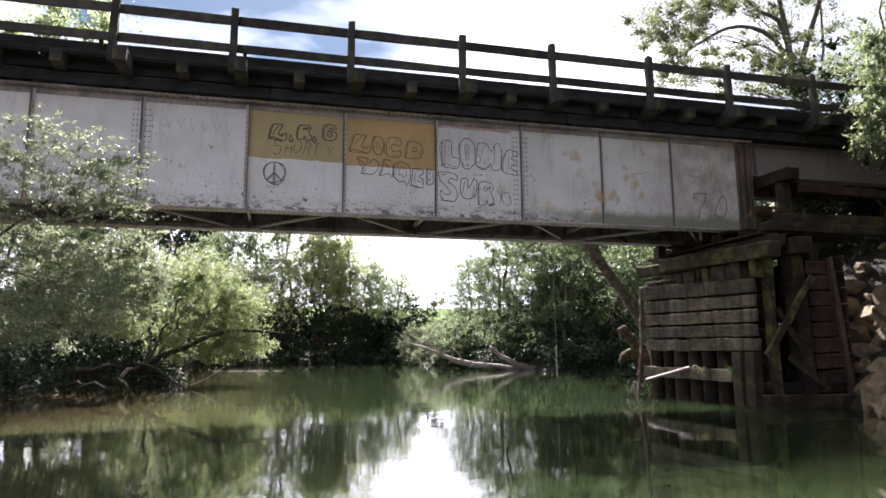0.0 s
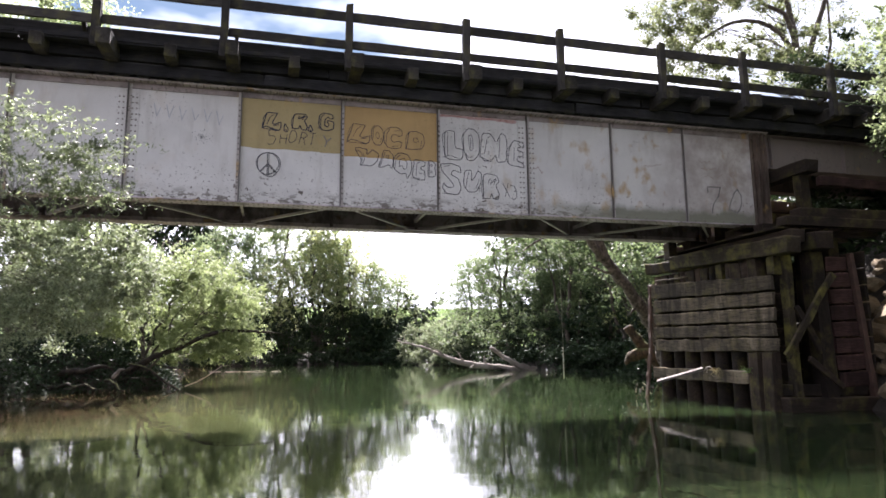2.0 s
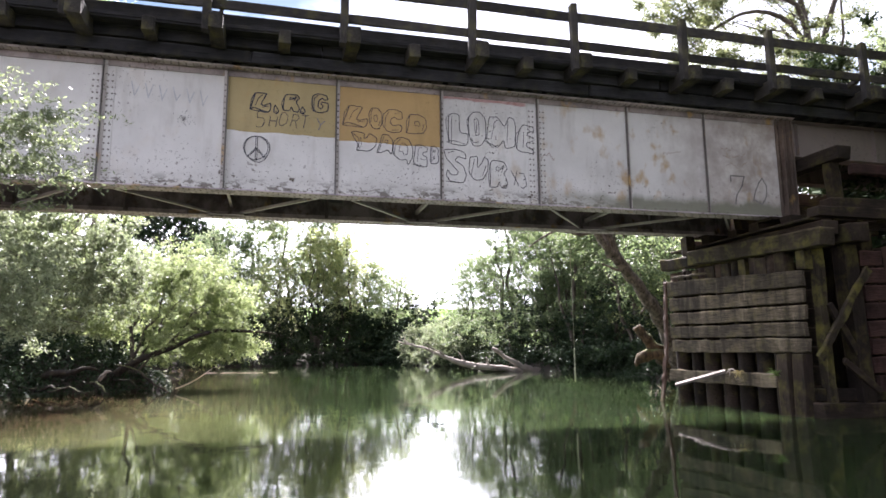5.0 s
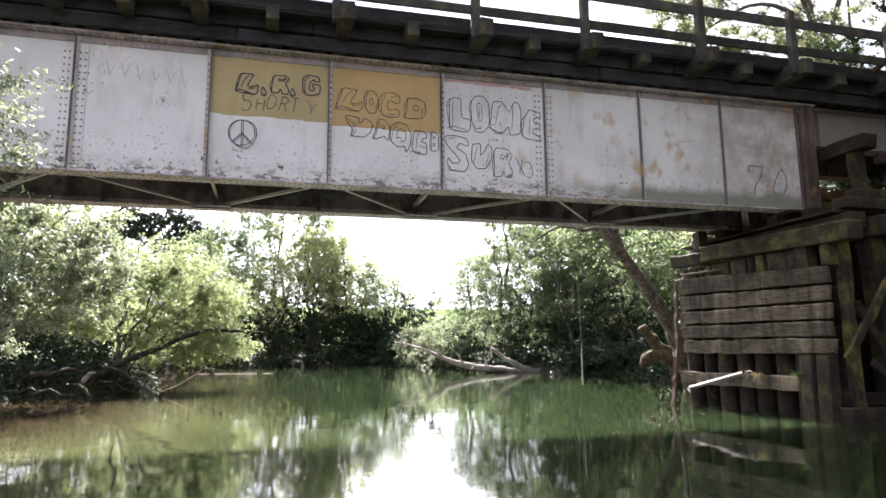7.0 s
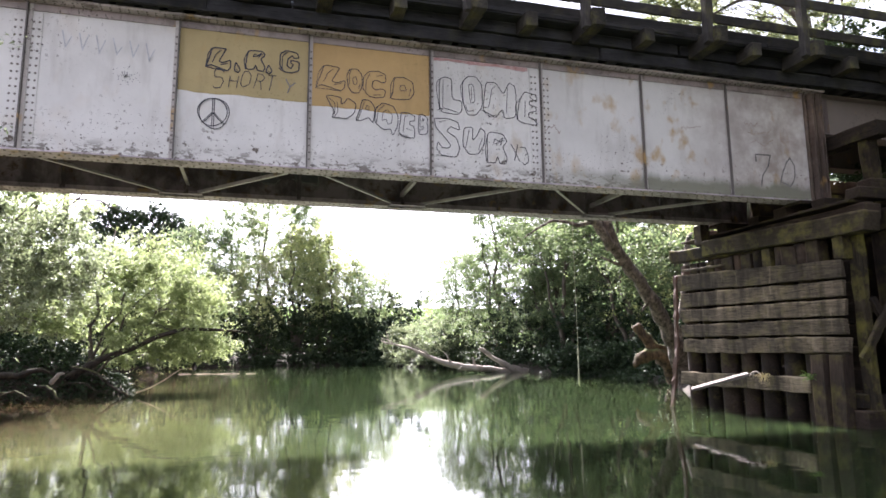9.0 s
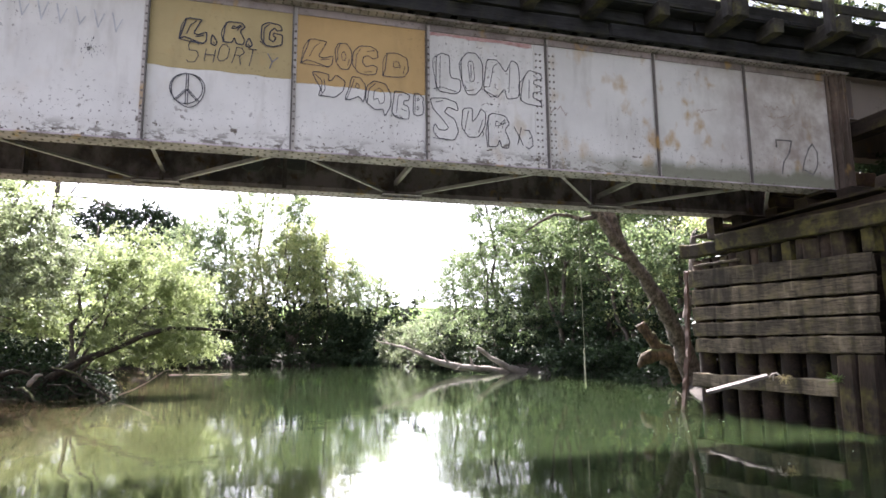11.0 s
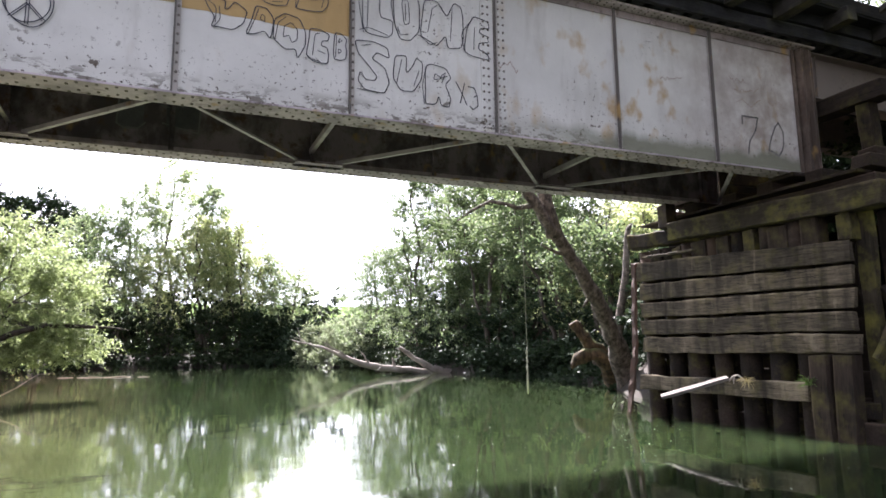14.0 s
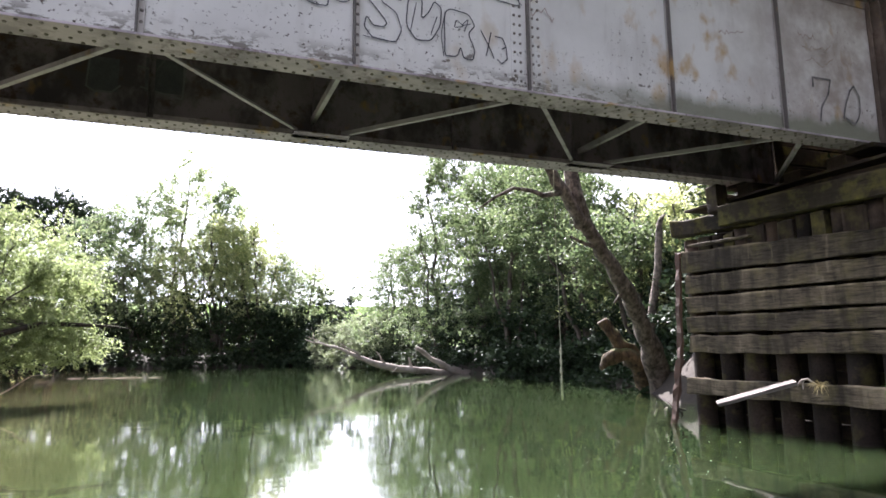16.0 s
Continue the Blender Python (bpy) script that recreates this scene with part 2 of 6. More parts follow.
def bark_material(name, a, c):
    """Fissured bark with moss on what faces the sky."""
    m, n, l, b = material(name)
    p = coords(n, l)
    f, g, k = noise_of(n, l, p, 2.2, 4), noise_of(n, l, coords(n, l, (1, 1, 0.4)), 12, 5, 0.7), noise_of(n, l, p, 6, 5, 0.65)
    col = mix_of(n, l, ramp_of(n, l, k, (0.35, K), (0.65, W)), a, c)
    col = mix_of(n, l, ramp_of(n, l, g, (0.38, (0.75,) * 3), (0.54, K)), col, tuple(v * 0.4 for v in a))
    geo, sep, mul = n.new("ShaderNodeNewGeometry"), n.new("ShaderNodeSeparateXYZ"), n.new("ShaderNodeMath")
    l.new(geo.outputs["Normal"], sep.inputs[0])
    mul.operation = "MULTIPLY"
    l.new(ramp_of(n, l, sep.outputs["Z"], (0.25, K), (0.75, W)), mul.inputs[0])
    l.new(ramp_of(n, l, f, (0.45, K), (0.6, (0.85,) * 3)), mul.inputs[1])
    col = mix_of(n, l, mul.outputs[0], col, (0.075, 0.085, 0.018))
    l.new(col, b.inputs["Base Color"])
    b.inputs["Roughness"].default_value = 0.92
    bump_of(n, l, b, g, 1.0, 0.05)
    return m


MAT_WHITE = paint_material("old_white_paint", (0.705, 0.69, 0.66), 0.45, 1.0, True)
MAT_FLANGE = paint_material("dirty_flange_paint", (0.58, 0.50, 0.54), 0.7, 1.0, blotch=0.6)
MAT_TOPLEG = paint_material("rusty_top_angle_paint", (0.60, 0.53, 0.52), 0.7, 1.0, blotch=0.6)
# top angle, darker overall than the flange above it
MAT_LEG = paint_material("dark_angle_paint", (0.36, 0.305, 0.29), 0.9, 1.0, blotch=0.5)
MAT_END = paint_material("rusty_end_paint", (0.20, 0.15, 0.115), 0.9, 1.0, blotch=0.7)
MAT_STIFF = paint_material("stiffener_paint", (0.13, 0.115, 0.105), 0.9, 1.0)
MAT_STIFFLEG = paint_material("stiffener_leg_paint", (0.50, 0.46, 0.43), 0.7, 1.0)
MAT_OCHRE = paint_material("ochre_paint", (0.42, 0.33, 0.15), 0.5, 0.4)
MAT_ORANGE = paint_material("orange_ochre_paint", (0.50, 0.33, 0.13), 0.5, 0.4)
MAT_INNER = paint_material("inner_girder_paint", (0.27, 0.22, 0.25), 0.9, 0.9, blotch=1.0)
MAT_BRACE = paint_material("brace_paint", (0.50, 0.46, 0.48), 0.6, 0.7, blotch=0.5)
MAT_RIVET = plain_material("rivet_paint", (0.13, 0.11, 0.10), (0.28, 0.25, 0.22), 8)
MAT_INK = plain_material("black_spray_paint", (0.022, 0.022, 0.032), (0.075, 0.075, 0.095), 14, 0.6, 0.0)
MAT_GREYINK = plain_material("grey_worn_spray_paint", (0.10, 0.095, 0.095), (0.30, 0.28, 0.27), 10, 0.7, 0.0)
MAT_FAINT = plain_material("faded_spray_paint", (0.38, 0.39, 0.41), (0.60, 0.61, 0.63), 9, 0.7, 0.0)
MAT_DECK = wood_material("creosoted_timber", (0.024, 0.024, 0.027), (0.060, 0.059, 0.062), 0.08)
MAT_OUTRIG = wood_material("dark_outrigger_timber", (0.032, 0.029, 0.025), (0.105, 0.094, 0.078), 0.3)
MAT_RAIL = wood_material("grey_rail_timber", (0.040, 0.036, 0.033), (0.10, 0.09, 0.08), 0.25)
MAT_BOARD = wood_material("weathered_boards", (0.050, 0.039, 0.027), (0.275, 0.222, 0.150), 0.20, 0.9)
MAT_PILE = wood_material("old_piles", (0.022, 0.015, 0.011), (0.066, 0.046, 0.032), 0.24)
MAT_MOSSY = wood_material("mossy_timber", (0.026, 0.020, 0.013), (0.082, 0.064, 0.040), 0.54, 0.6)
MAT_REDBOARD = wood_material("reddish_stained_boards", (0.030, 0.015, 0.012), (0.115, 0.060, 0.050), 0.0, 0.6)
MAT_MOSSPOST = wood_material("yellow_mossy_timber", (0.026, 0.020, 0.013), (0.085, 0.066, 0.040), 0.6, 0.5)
MAT_PALE = wood_material("bleached_plank", (0.20, 0.172, 0.155), (0.36, 0.315, 0.29), 0.0)
MAT_BARK = plain_material("grey_bark", (0.045, 0.036, 0.028), (0.13, 0.108, 0.085), 3.0, 0.9, 0.8)
MAT_BARKMOSS = bark_material("mossy_bark", (0.044, 0.034, 0.026), (0.25, 0.205, 0.165))
MAT_STUMP = bark_material("rotten_brown_wood", (0.030, 0.019, 0.010), (0.15, 0.10, 0.05))
MAT_LIMB = bark_material("brown_limb_bark", (0.014, 0.010, 0.007), (0.065, 0.048, 0.034))
MAT_DIM = plain_material("dim_grey_paint", (0.13, 0.125, 0.13), (0.24, 0.23, 0.235), 7, 0.7, 0.0)
MAT_TEAL = plain_material("old_teal_paint", (0.075, 0.075, 0.088), (0.14, 0.14, 0.155), 6, 0.7, 0.0)
MAT_SCRIB = plain_material("faded_brown_paint", (0.30, 0.22, 0.18), (0.52, 0.45, 0.42), 12, 0.7, 0.0)
MAT_REDLINE = plain_material("faded_red_paint", (0.45, 0.22, 0.20), (0.62, 0.45, 0.44), 12, 0.7, 0.0)
MAT_APPROACH = paint_material("dirty_approach_paint", (0.24, 0.20, 0.185), 0.9, 0.6)
MAT_LOG = plain_material("bleached_log", (0.20, 0.165, 0.14), (0.47, 0.41, 0.36), 2.0, 0.8, 0.5)
MAT_ROCK = plain_material("mossy_rock", (0.11, 0.080, 0.044), (0.33, 0.25, 0.145), 1.6, 0.9, 0.8)
MAT_ROPE = plain_material("old_rope", (0.27, 0.275, 0.18), (0.42, 0.42, 0.31), 20, 0.9, 0.4)
MAT_RUST = plain_material("rusty_steel", (0.05, 0.03, 0.022), (0.12, 0.065, 0.045), 5, 0.8, 0.5)
MAT_WILLOW = leaf_material("willow_leaves", (0.14, 0.17, 0.080), (0.325, 0.355, 0.19), 0.56, 0.35)
MAT_NEAR = leaf_material("near_willow_leaves", (0.11, 0.132, 0.078), (0.29, 0.315, 0.21), 0.45, 0.35)
MAT_MAPLE = leaf_material("maple_leaves", (0.12, 0.15, 0.08), (0.30, 0.325, 0.20), 0.45)
MAT_GREYLEAF = leaf_material("grey_green_leaves", (0.10, 0.112, 0.06), (0.23, 0.24, 0.14), 0.5)
MAT_ALDER = leaf_material("alder_leaves", (0.066, 0.095, 0.050), (0.19, 0.222, 0.12), 0.52)
MAT_FARLEAF = leaf_material("cottonwood_leaves", (0.17, 0.205, 0.115), (0.40, 0.42, 0.28), 0.66)
MAT_GOLDLEAF = leaf_material("yellow_green_leaves", (0.21, 0.23, 0.11), (0.46, 0.46, 0.27), 0.66)
MAT_DEEPLEAF = leaf_material("deep_green_leaves", (0.10, 0.135, 0.08), (0.27, 0.30, 0.19), 0.6)
MAT_BUSH = leaf_material("silvery_bush_leaves", (0.12, 0.145, 0.085), (0.30, 0.32, 0.215), 0.42)
# understory shade is put into these two leaf colours; the dark oaks share the second
MAT_SHRUB = leaf_material("shaded_shrub_leaves", (0.022, 0.036, 0.017), (0.06, 0.078, 0.038), 0.15, 0.1)
MAT_DARKLEAF = leaf_material("dark_oak_and_shade_leaves", (0.022, 0.036, 0.02), (0.045, 0.068, 0.034), 0.12, 0.1)
MAT_STRAW = plain_material("dry_straw", (0.32, 0.25, 0.10), (0.50, 0.42, 0.20), 6)
MAT_FOAM = plain_material("white_foam", (0.6, 0.6, 0.56), (0.8, 0.8, 0.77), 30, 0.5, 0.0)
MAT_GRASS = leaf_material("grass_blades", (0.10, 0.16, 0.04), (0.20, 0.27, 0.08))


def water_material():
    m, n, l, b = material("green_river_water")
    p = coords(n, l)
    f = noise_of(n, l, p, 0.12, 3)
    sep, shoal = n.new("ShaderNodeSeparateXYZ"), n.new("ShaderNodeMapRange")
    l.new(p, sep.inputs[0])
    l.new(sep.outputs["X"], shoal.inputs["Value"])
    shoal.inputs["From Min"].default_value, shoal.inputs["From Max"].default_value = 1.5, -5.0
    # the y mask paints the bridge's shade into the shallows, dimmer at low y
    shade_y, where = n.new("ShaderNodeMapRange"), n.new("ShaderNodeMath")
    l.new(sep.outputs["Y"], shade_y.inputs["Value"])
    shade_y.inputs["From Min"].default_value, shade_y.inputs["From Max"].default_value, shade_y.inputs["To Min"].default_value = 8.0, 14.0, 0.3
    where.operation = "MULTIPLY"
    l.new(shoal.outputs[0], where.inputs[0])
    l.new(shade_y.outputs[0], where.inputs[1])
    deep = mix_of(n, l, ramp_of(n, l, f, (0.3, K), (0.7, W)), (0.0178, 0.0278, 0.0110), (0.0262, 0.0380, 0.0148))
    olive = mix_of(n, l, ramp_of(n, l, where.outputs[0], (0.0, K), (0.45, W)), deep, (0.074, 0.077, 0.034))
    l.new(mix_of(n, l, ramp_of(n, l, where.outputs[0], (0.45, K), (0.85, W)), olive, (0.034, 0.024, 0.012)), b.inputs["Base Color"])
    b.subsurface_method = "BURLEY"
    b.inputs["Subsurface Weight"].default_value, b.inputs["Subsurface Scale"].default_value = 1.0, 1.3
    b.inputs["Subsurface Radius"].default_value = (1, 1, 1)
    b.inputs["Roughness"].default_value, b.inputs["IOR"].default_value = 0.03, 1.33
    r1 = noise_of(n, l, coords(n, l, (0.7, 1.1, 1)), 1.5, 3, 0.45)
    r2 = noise_of(n, l, coords(n, l, (0.8, 1.4, 1)), 7.0, 2, 0.5)
    b1, b2 = n.new("ShaderNodeBump"), n.new("ShaderNodeBump")
    b1.inputs["Strength"].default_value, b1.inputs["Distance"].default_value = 1.0, 0.0026
    b2.inputs["Strength"].default_value, b2.inputs["Distance"].default_value = 1.0, 0.0004
    l.new(r1, b1.inputs["Height"])
    l.new(r2, b2.inputs["Height"])
    l.new(b1.outputs[0], b2.inputs["Normal"])
    l.new(b2.outputs[0], b.inputs["Normal"])
    return m


def ground_material():
    m, n, l, b = material("bank_ground")
    p = coords(n, l)
    f, g = noise_of(n, l, p, 0.35, 6), noise_of(n, l, p, 6, 6, 0.65)
    geo, sep = n.new("ShaderNodeNewGeometry"), n.new("ShaderNodeSeparateXYZ")
    l.new(geo.outputs["Position"], sep.inputs[0])
    rng = n.new("ShaderNodeMapRange")
    rng.inputs["From Min"].default_value, rng.inputs["From Max"].default_value = 73.0, 76.0
    l.new(sep.outputs["Y"], rng.inputs["Value"])
    earth = mix_of(n, l, g, (0.016, 0.012, 0.009), (0.055, 0.043, 0.030))
    grass = mix_of(n, l, f, (0.10, 0.17, 0.04), (0.20, 0.28, 0.08))
    l.new(mix_of(n, l, rng.outputs[0], earth, grass), b.inputs["Base Color"])
    b.inputs["Roughness"].default_value = 0.95
    bump_of(n, l, b, g, 0.8, 0.05)
    return m


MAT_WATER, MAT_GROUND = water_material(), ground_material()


# ---- builders ----
def mesh_of(name, verts, faces, mat, smooth=False):
    me = bpy.data.meshes.new(name)
    me.from_pydata(verts, [], faces)
    me.materials.append(mat)
    if smooth:
        me.polygons.foreach_set("use_smooth", [True] * len(me.polygons))
    me.update()
    return me


def part(name, me, parent=None, label="", m=None, kind=""):
    """Links a mesh as one object under a thing or a part."""
    ob = new(name, me)
    if parent is not None:
        ob.parent = parent
    if m is not None:
        ob.matrix_basis = m
    return tagged(ob, label, kind=kind)


def thing(name, label, category, group="", kind="", at=(0, 0, 0)):
    ob = new(name)
    ob.location = at
    ob.empty_display_size = 0.2
    return tagged(ob, label, category, group, kind)


def bm_mesh(bm, name, mat, smooth=False):
    me = bpy.data.meshes.new(name)
    bm.normal_update()
    bm.to_mesh(me)
    bm.free()
    me.materials.append(mat)
    if smooth:
        me.polygons.foreach_set("use_smooth", [True] * len(me.polygons))
    return me


RNG = random.Random(7)


def beam_mesh(name, length, w, h, mat, wear=0.006, cuts=6, bevel=0.008, taper=1.0):
    """A timber along its own x, centred, with worn and slightly wavy faces."""
    bm = bmesh.new()
    xs = [length * (i / cuts - 0.5) for i in range(cuts + 1)]
    rings = []
    for i, x in enumerate(xs):
        k = 1 + (taper - 1) * i / cuts
        ring = []
        for sy, sz in ((-1, -1), (1, -1), (1, 1), (-1, 1)):
            dx = RNG.uniform(-wear, wear) * (3 if i in (0, cuts) else 0)
            ring.append(bm.verts.new((x + dx, sy * w * k / 2 + RNG.uniform(-wear, wear), sz * h * k / 2 + RNG.uniform(-wear, wear))))
        rings.append(ring)
    for a, c in zip(rings, rings[1:]):
        for i in range(4):
            bm.faces.new((a[i], a[(i + 1) % 4], c[(i + 1) % 4], c[i]))
    bm.faces.new(rings[0][::-1])
    bm.faces.new(rings[-1])
    long_edges = [e for e in bm.edges if abs((e.verts[0].co - e.verts[1].co).x) > length / cuts * 0.5 or e.verts[0] in rings[0] and e.verts[1] in rings[0]
                  or e.verts[0] in rings[-1] and e.verts[1] in rings[-1]]
    bmesh.ops.bevel(bm, geom=long_edges, offset=bevel, segments=1, affect="EDGES")
    bmesh.ops.recalc_face_normals(bm, faces=bm.faces)
    return bm_mesh(bm, name, mat)


def aligned(p, q, twist=0.0):
    """The pose of a piece whose x runs from p to q."""
    p, q = Vector(p), Vector(q)
    x = (q - p).normalized()
    up = Vector((0, 0, 1)) if abs(x.z) < 0.95 else Vector((0, 1, 0))
    y = up.cross(x).normalized()
    z = x.cross(y)
    return Matrix.Translation((p + q) / 2) @ Matrix((x, y, z)).transposed().to_4x4() @ pose(0, 0, 0, twist)


def beam(name, p, q, w, h, mat, parent, label="", twist=0.0, **kw):
    """A timber of width w and height h from p to q."""
    return part(name, beam_mesh(name, (Vector(q) - Vector(p)).length, w, h, mat, **kw), parent, label, aligned(p, q, twist))


def box_verts(lo, hi, verts, faces):
    o = len(verts)
    verts += [(x, y, z) for z in (lo[2], hi[2]) for y in (lo[1], hi[1]) for x in (lo[0], hi[0])]
    faces += [tuple(o + i for i in f) for f in ((0, 2, 3, 1), (4, 5, 7, 6), (0, 1, 5, 4), (2, 6, 7, 3), (0, 4, 6, 2), (1, 3, 7, 5))]


def plates(name, boxes, mat, parent, label="", bevel=0.003):
    bm = bmesh.new()
    for lo, hi in boxes:
        v, f = [], []
        box_verts(lo, hi, v, f)
        vs = [bm.verts.new(c) for c in v]
        for face in f:
            bm.faces.new([vs[i] for i in face])
    if bevel:
        bmesh.ops.bevel(bm, geom=list(bm.edges), offset=bevel, segments=1, affect="EDGES")
    return part(name, bm_mesh(bm, name, mat), parent, label)


def tube(verts, faces, pts, radii, seg=6):
    """Adds a tapered tube through pts to the lists."""
    o = len(verts)
    for i, p in enumerate(pts):
        d = (Vector(pts[min(i + 1, len(pts) - 1)]) - Vector(pts[max(i - 1, 0)])).normalized()
        u = d.orthogonal().normalized()
        if i:
            u = (prev - d * prev.dot(d)).normalized()
        prev = u
        v = d.cross(u)
        for k in range(seg):
            a = 2 * math.pi * k / seg
            verts.append(tuple(Vector(p) + radii[i] * (math.cos(a) * u + math.sin(a) * v)))
    for i in range(len(pts) - 1):
        for k in range(seg):
            a, c = o + i * seg + k, o + i * seg + (k + 1) % seg
            faces.append((a, c, c + seg, a + seg))
    faces.append(tuple(o + k for k in range(seg))[::-1])
    faces.append(tuple(o + (len(pts) - 1) * seg + k for k in range(seg)))


def gnarl(verts, amp, scale):
    """Makes a stem knotty and uneven."""
    out = []
    for p in verts:
        d = noise.noise_vector(Vector(p) * scale) * amp + noise.noise_vector(Vector(p) * scale * 3.1) * amp * 0.4
        out.append((p[0] + d.x, p[1] + d.y, p[2] + d.z))
    return out


def along(pts, radii, step=0.14):
    """Finer points and radii on a smooth line through pts."""
    pts = [Vector(p) for p in pts]
    P, R = [], []
    for i in range(len(pts) - 1):
        a, b_, c, d = pts[max(i - 1, 0)], pts[i], pts[i + 1], pts[min(i + 2, len(pts) - 1)]
        k = max(1, int((c - b_).length / step))
        for s in range(k):
            t = s / k
            P.append(0.5 * (2 * b_ + (c - a) * t + (2 * a - 5 * b_ + 4 * c - d) * t * t + (3 * b_ - a - 3 * c + d) * t ** 3))
            R.append(radii[i] + (radii[i + 1] - radii[i]) * t)
    return P + [pts[-1]], R + [radii[-1]]


def bent(p, q, sag, rng, n=6, wob=0.04):
    """Points of a crooked limb from p to q that bows by sag."""
    p, q = Vector(p), Vector(q)
    size = (q - p).length
    out = []
    for i in range(n + 1):
        s = i / n
        c = p.lerp(q, s) + Vector((0, 0, sag * 4 * s * (1 - s)))
        if 0 < i < n:
            c += Vector((rng.uniform(-1, 1), rng.uniform(-1, 1), rng.uniform(-1, 1))) * size * wob
        out.append(c)
    return out


def leaves_mesh(name, centres, size, aspect, mat, rs, droop=0.0, level=1.0):
    """One leaf, a folded diamond, at each centre; most faces look upwards."""
    n = len(centres)
    ln = size * rs.uniform(0.6, 1.35, (n, 1))
    face = rs.normal(size=(n, 3)) * 0.75 + (0, 0, level)
    face /= np.linalg.norm(face, axis=1, keepdims=True) + 1e-9
    d = np.cross(face, rs.normal(size=(n, 3)))
    d[:, 2] -= droop * 0.7
    d /= np.linalg.norm(d, axis=1, keepdims=True) + 1e-9
    s = np.cross(d, face)
    s /= np.linalg.norm(s, axis=1, keepdims=True) + 1e-9
    up = np.cross(d, s)
    c = np.asarray(centres)
    wide = ln / aspect
    vs = np.stack([c - d * ln * 0.5, c + s * wide * 0.5 + up * wide * 0.18, c + d * ln * 0.5, c - s * wide * 0.5 + up * wide * 0.18], 1).reshape(-1, 3)
    me = bpy.data.meshes.new(name)
    me.vertices.add(4 * n)
    me.vertices.foreach_set("co", vs.astype(np.float32).ravel())
    me.loops.add(4 * n)
    me.loops.foreach_set("vertex_index", np.arange(4 * n, dtype=np.int32))
    me.polygons.add(n)
    me.polygons.foreach_set("loop_start", np.arange(0, 4 * n, 4, dtype=np.int32))
    me.materials.append(mat)
    me.update(calc_edges=True)
    return me


def clusters_in(lobes, rs):
    """Centres and radii of leaf clumps in lobes (x, y, z, rx, ry, rz, number)."""
    out = []
    for x, y, z, rx, ry, rz, k in lobes:
        d = rs.normal(size=(k, 3))
        d /= np.linalg.norm(d, axis=1, keepdims=True)
        r = rs.uniform(0.2, 1.0, (k, 1)) ** 0.5 * rs.normal(1.0, 0.20, (k, 1))
        out.append(np.array((x, y, z)) + d * r * np.array((rx, ry, rz)))
    return np.concatenate(out)


def tree(name, label, base, stems, lobes, n_leaves, size, mat, seed, category="tree", group="", clump=0.7, aspect=1.6, limbs=40,
         bark=None, floor=0.1, flat=0.6, droop=0.2, spray=0.5, lift=0.25, slim=0.45):
    """A plant of tapered stems [(top offset, radius)], limbs that reach for the clumps of its crown, and single leaves."""
    rs, rng = np.random.RandomState(seed), random.Random(seed)
    th = thing(name, label, category, group, at=base)
    b = Vector(base)
    lobes = [(x - b.x, y - b.y, z - b.z, *r) for x, y, z, *r in lobes]
    cl = clusters_in(lobes, rs)
    cl[:, 2] = np.maximum(cl[:, 2], floor)
    bark = bark or MAT_BARK
    lines = []
    for top, rad in stems:
        pts = bent((rng.uniform(-1, 1) * rad, rng.uniform(-1, 1) * rad, -0.4), top, 0.0, rng, 9, 0.025)
        v, f = [], []
        tube(v, f, pts, [rad * (1.25 if i == 0 else 1 - 0.82 * i / 9) for i in range(10)], 8)
        part("trunk", mesh_of("trunk", v, f, bark, True), th)
        lines.append((pts, rad))
    v, f = [], []
    for i in rs.permutation(len(cl))[:limbs]:
        q = Vector(cl[i])
        pts, rad = min(lines, key=lambda ln: min((p - q).length for p in ln[0][3:]))
        cand = [k for k in range(2, 10) if pts[k].z < q.z + 0.5] or [2]
        k = min(cand, key=lambda k: (pts[k] - q).length - 0.15 * k)
        r0 = rad * (1 - 0.82 * k / 9) * slim
        line = bent(pts[k], q, 0.05 * (pts[k] - q).length, rng, 5, 0.05)
        tube(v, f, line, [r0 * (1 - 0.8 * j / 5) for j in range(6)], 5)
        for _ in range(2):
            s = line[rng.choice((3, 4))]
            e = s + Vector((rng.uniform(-1, 1), rng.uniform(-1, 1), rng.uniform(-0.3, 0.8))) * (pts[k] - q).length * 0.28
            tube(v, f, bent(s, e, 0, rng, 3, 0.06), [r0 * 0.35 * (1 - 0.8 * j / 3) for j in range(4)], 4)
    if v:
        part("branchwork", mesh_of("branchwork", v, f, bark, True), th, kind="stuff")
    per = rs.multinomial(n_leaves, (lambda q: q / q.sum())(rs.uniform(0.3, 1.6, len(cl))))
    rad = rs.uniform(0.5, 1.25, len(cl)) * clump
    pts, mid = [], cl[:, 2].mean()
    for c, k, r in zip(cl, per, rad):
        # leaves sit on a few twigs that spray out of the clump
        tw = max(2, k // 14)
        out = c - np.array((0, 0, mid * 0.7))
        dirs = rs.normal(size=(tw, 3)) * (1, 1, flat) + out / (np.linalg.norm(out) + 1e-6) * 0.8 + (0, 0, lift)
        pick = rs.randint(0, tw, k)
        along = rs.uniform(0.05, 1, (k, 1))
        q = c + dirs[pick] * along * r * 0.75 + rs.normal(size=(k, 3)) * r * 0.16 * spray
        q[:, 2] -= (along[:, 0] ** 2) * r * droop
        pts.append(q)
    pts = np.concatenate(pts)
    pts = pts[pts[:, 2] + base[2] > 0.03]
    part("crown", leaves_mesh("crown", pts, size, aspect, mat, rs, droop), th)
    return th


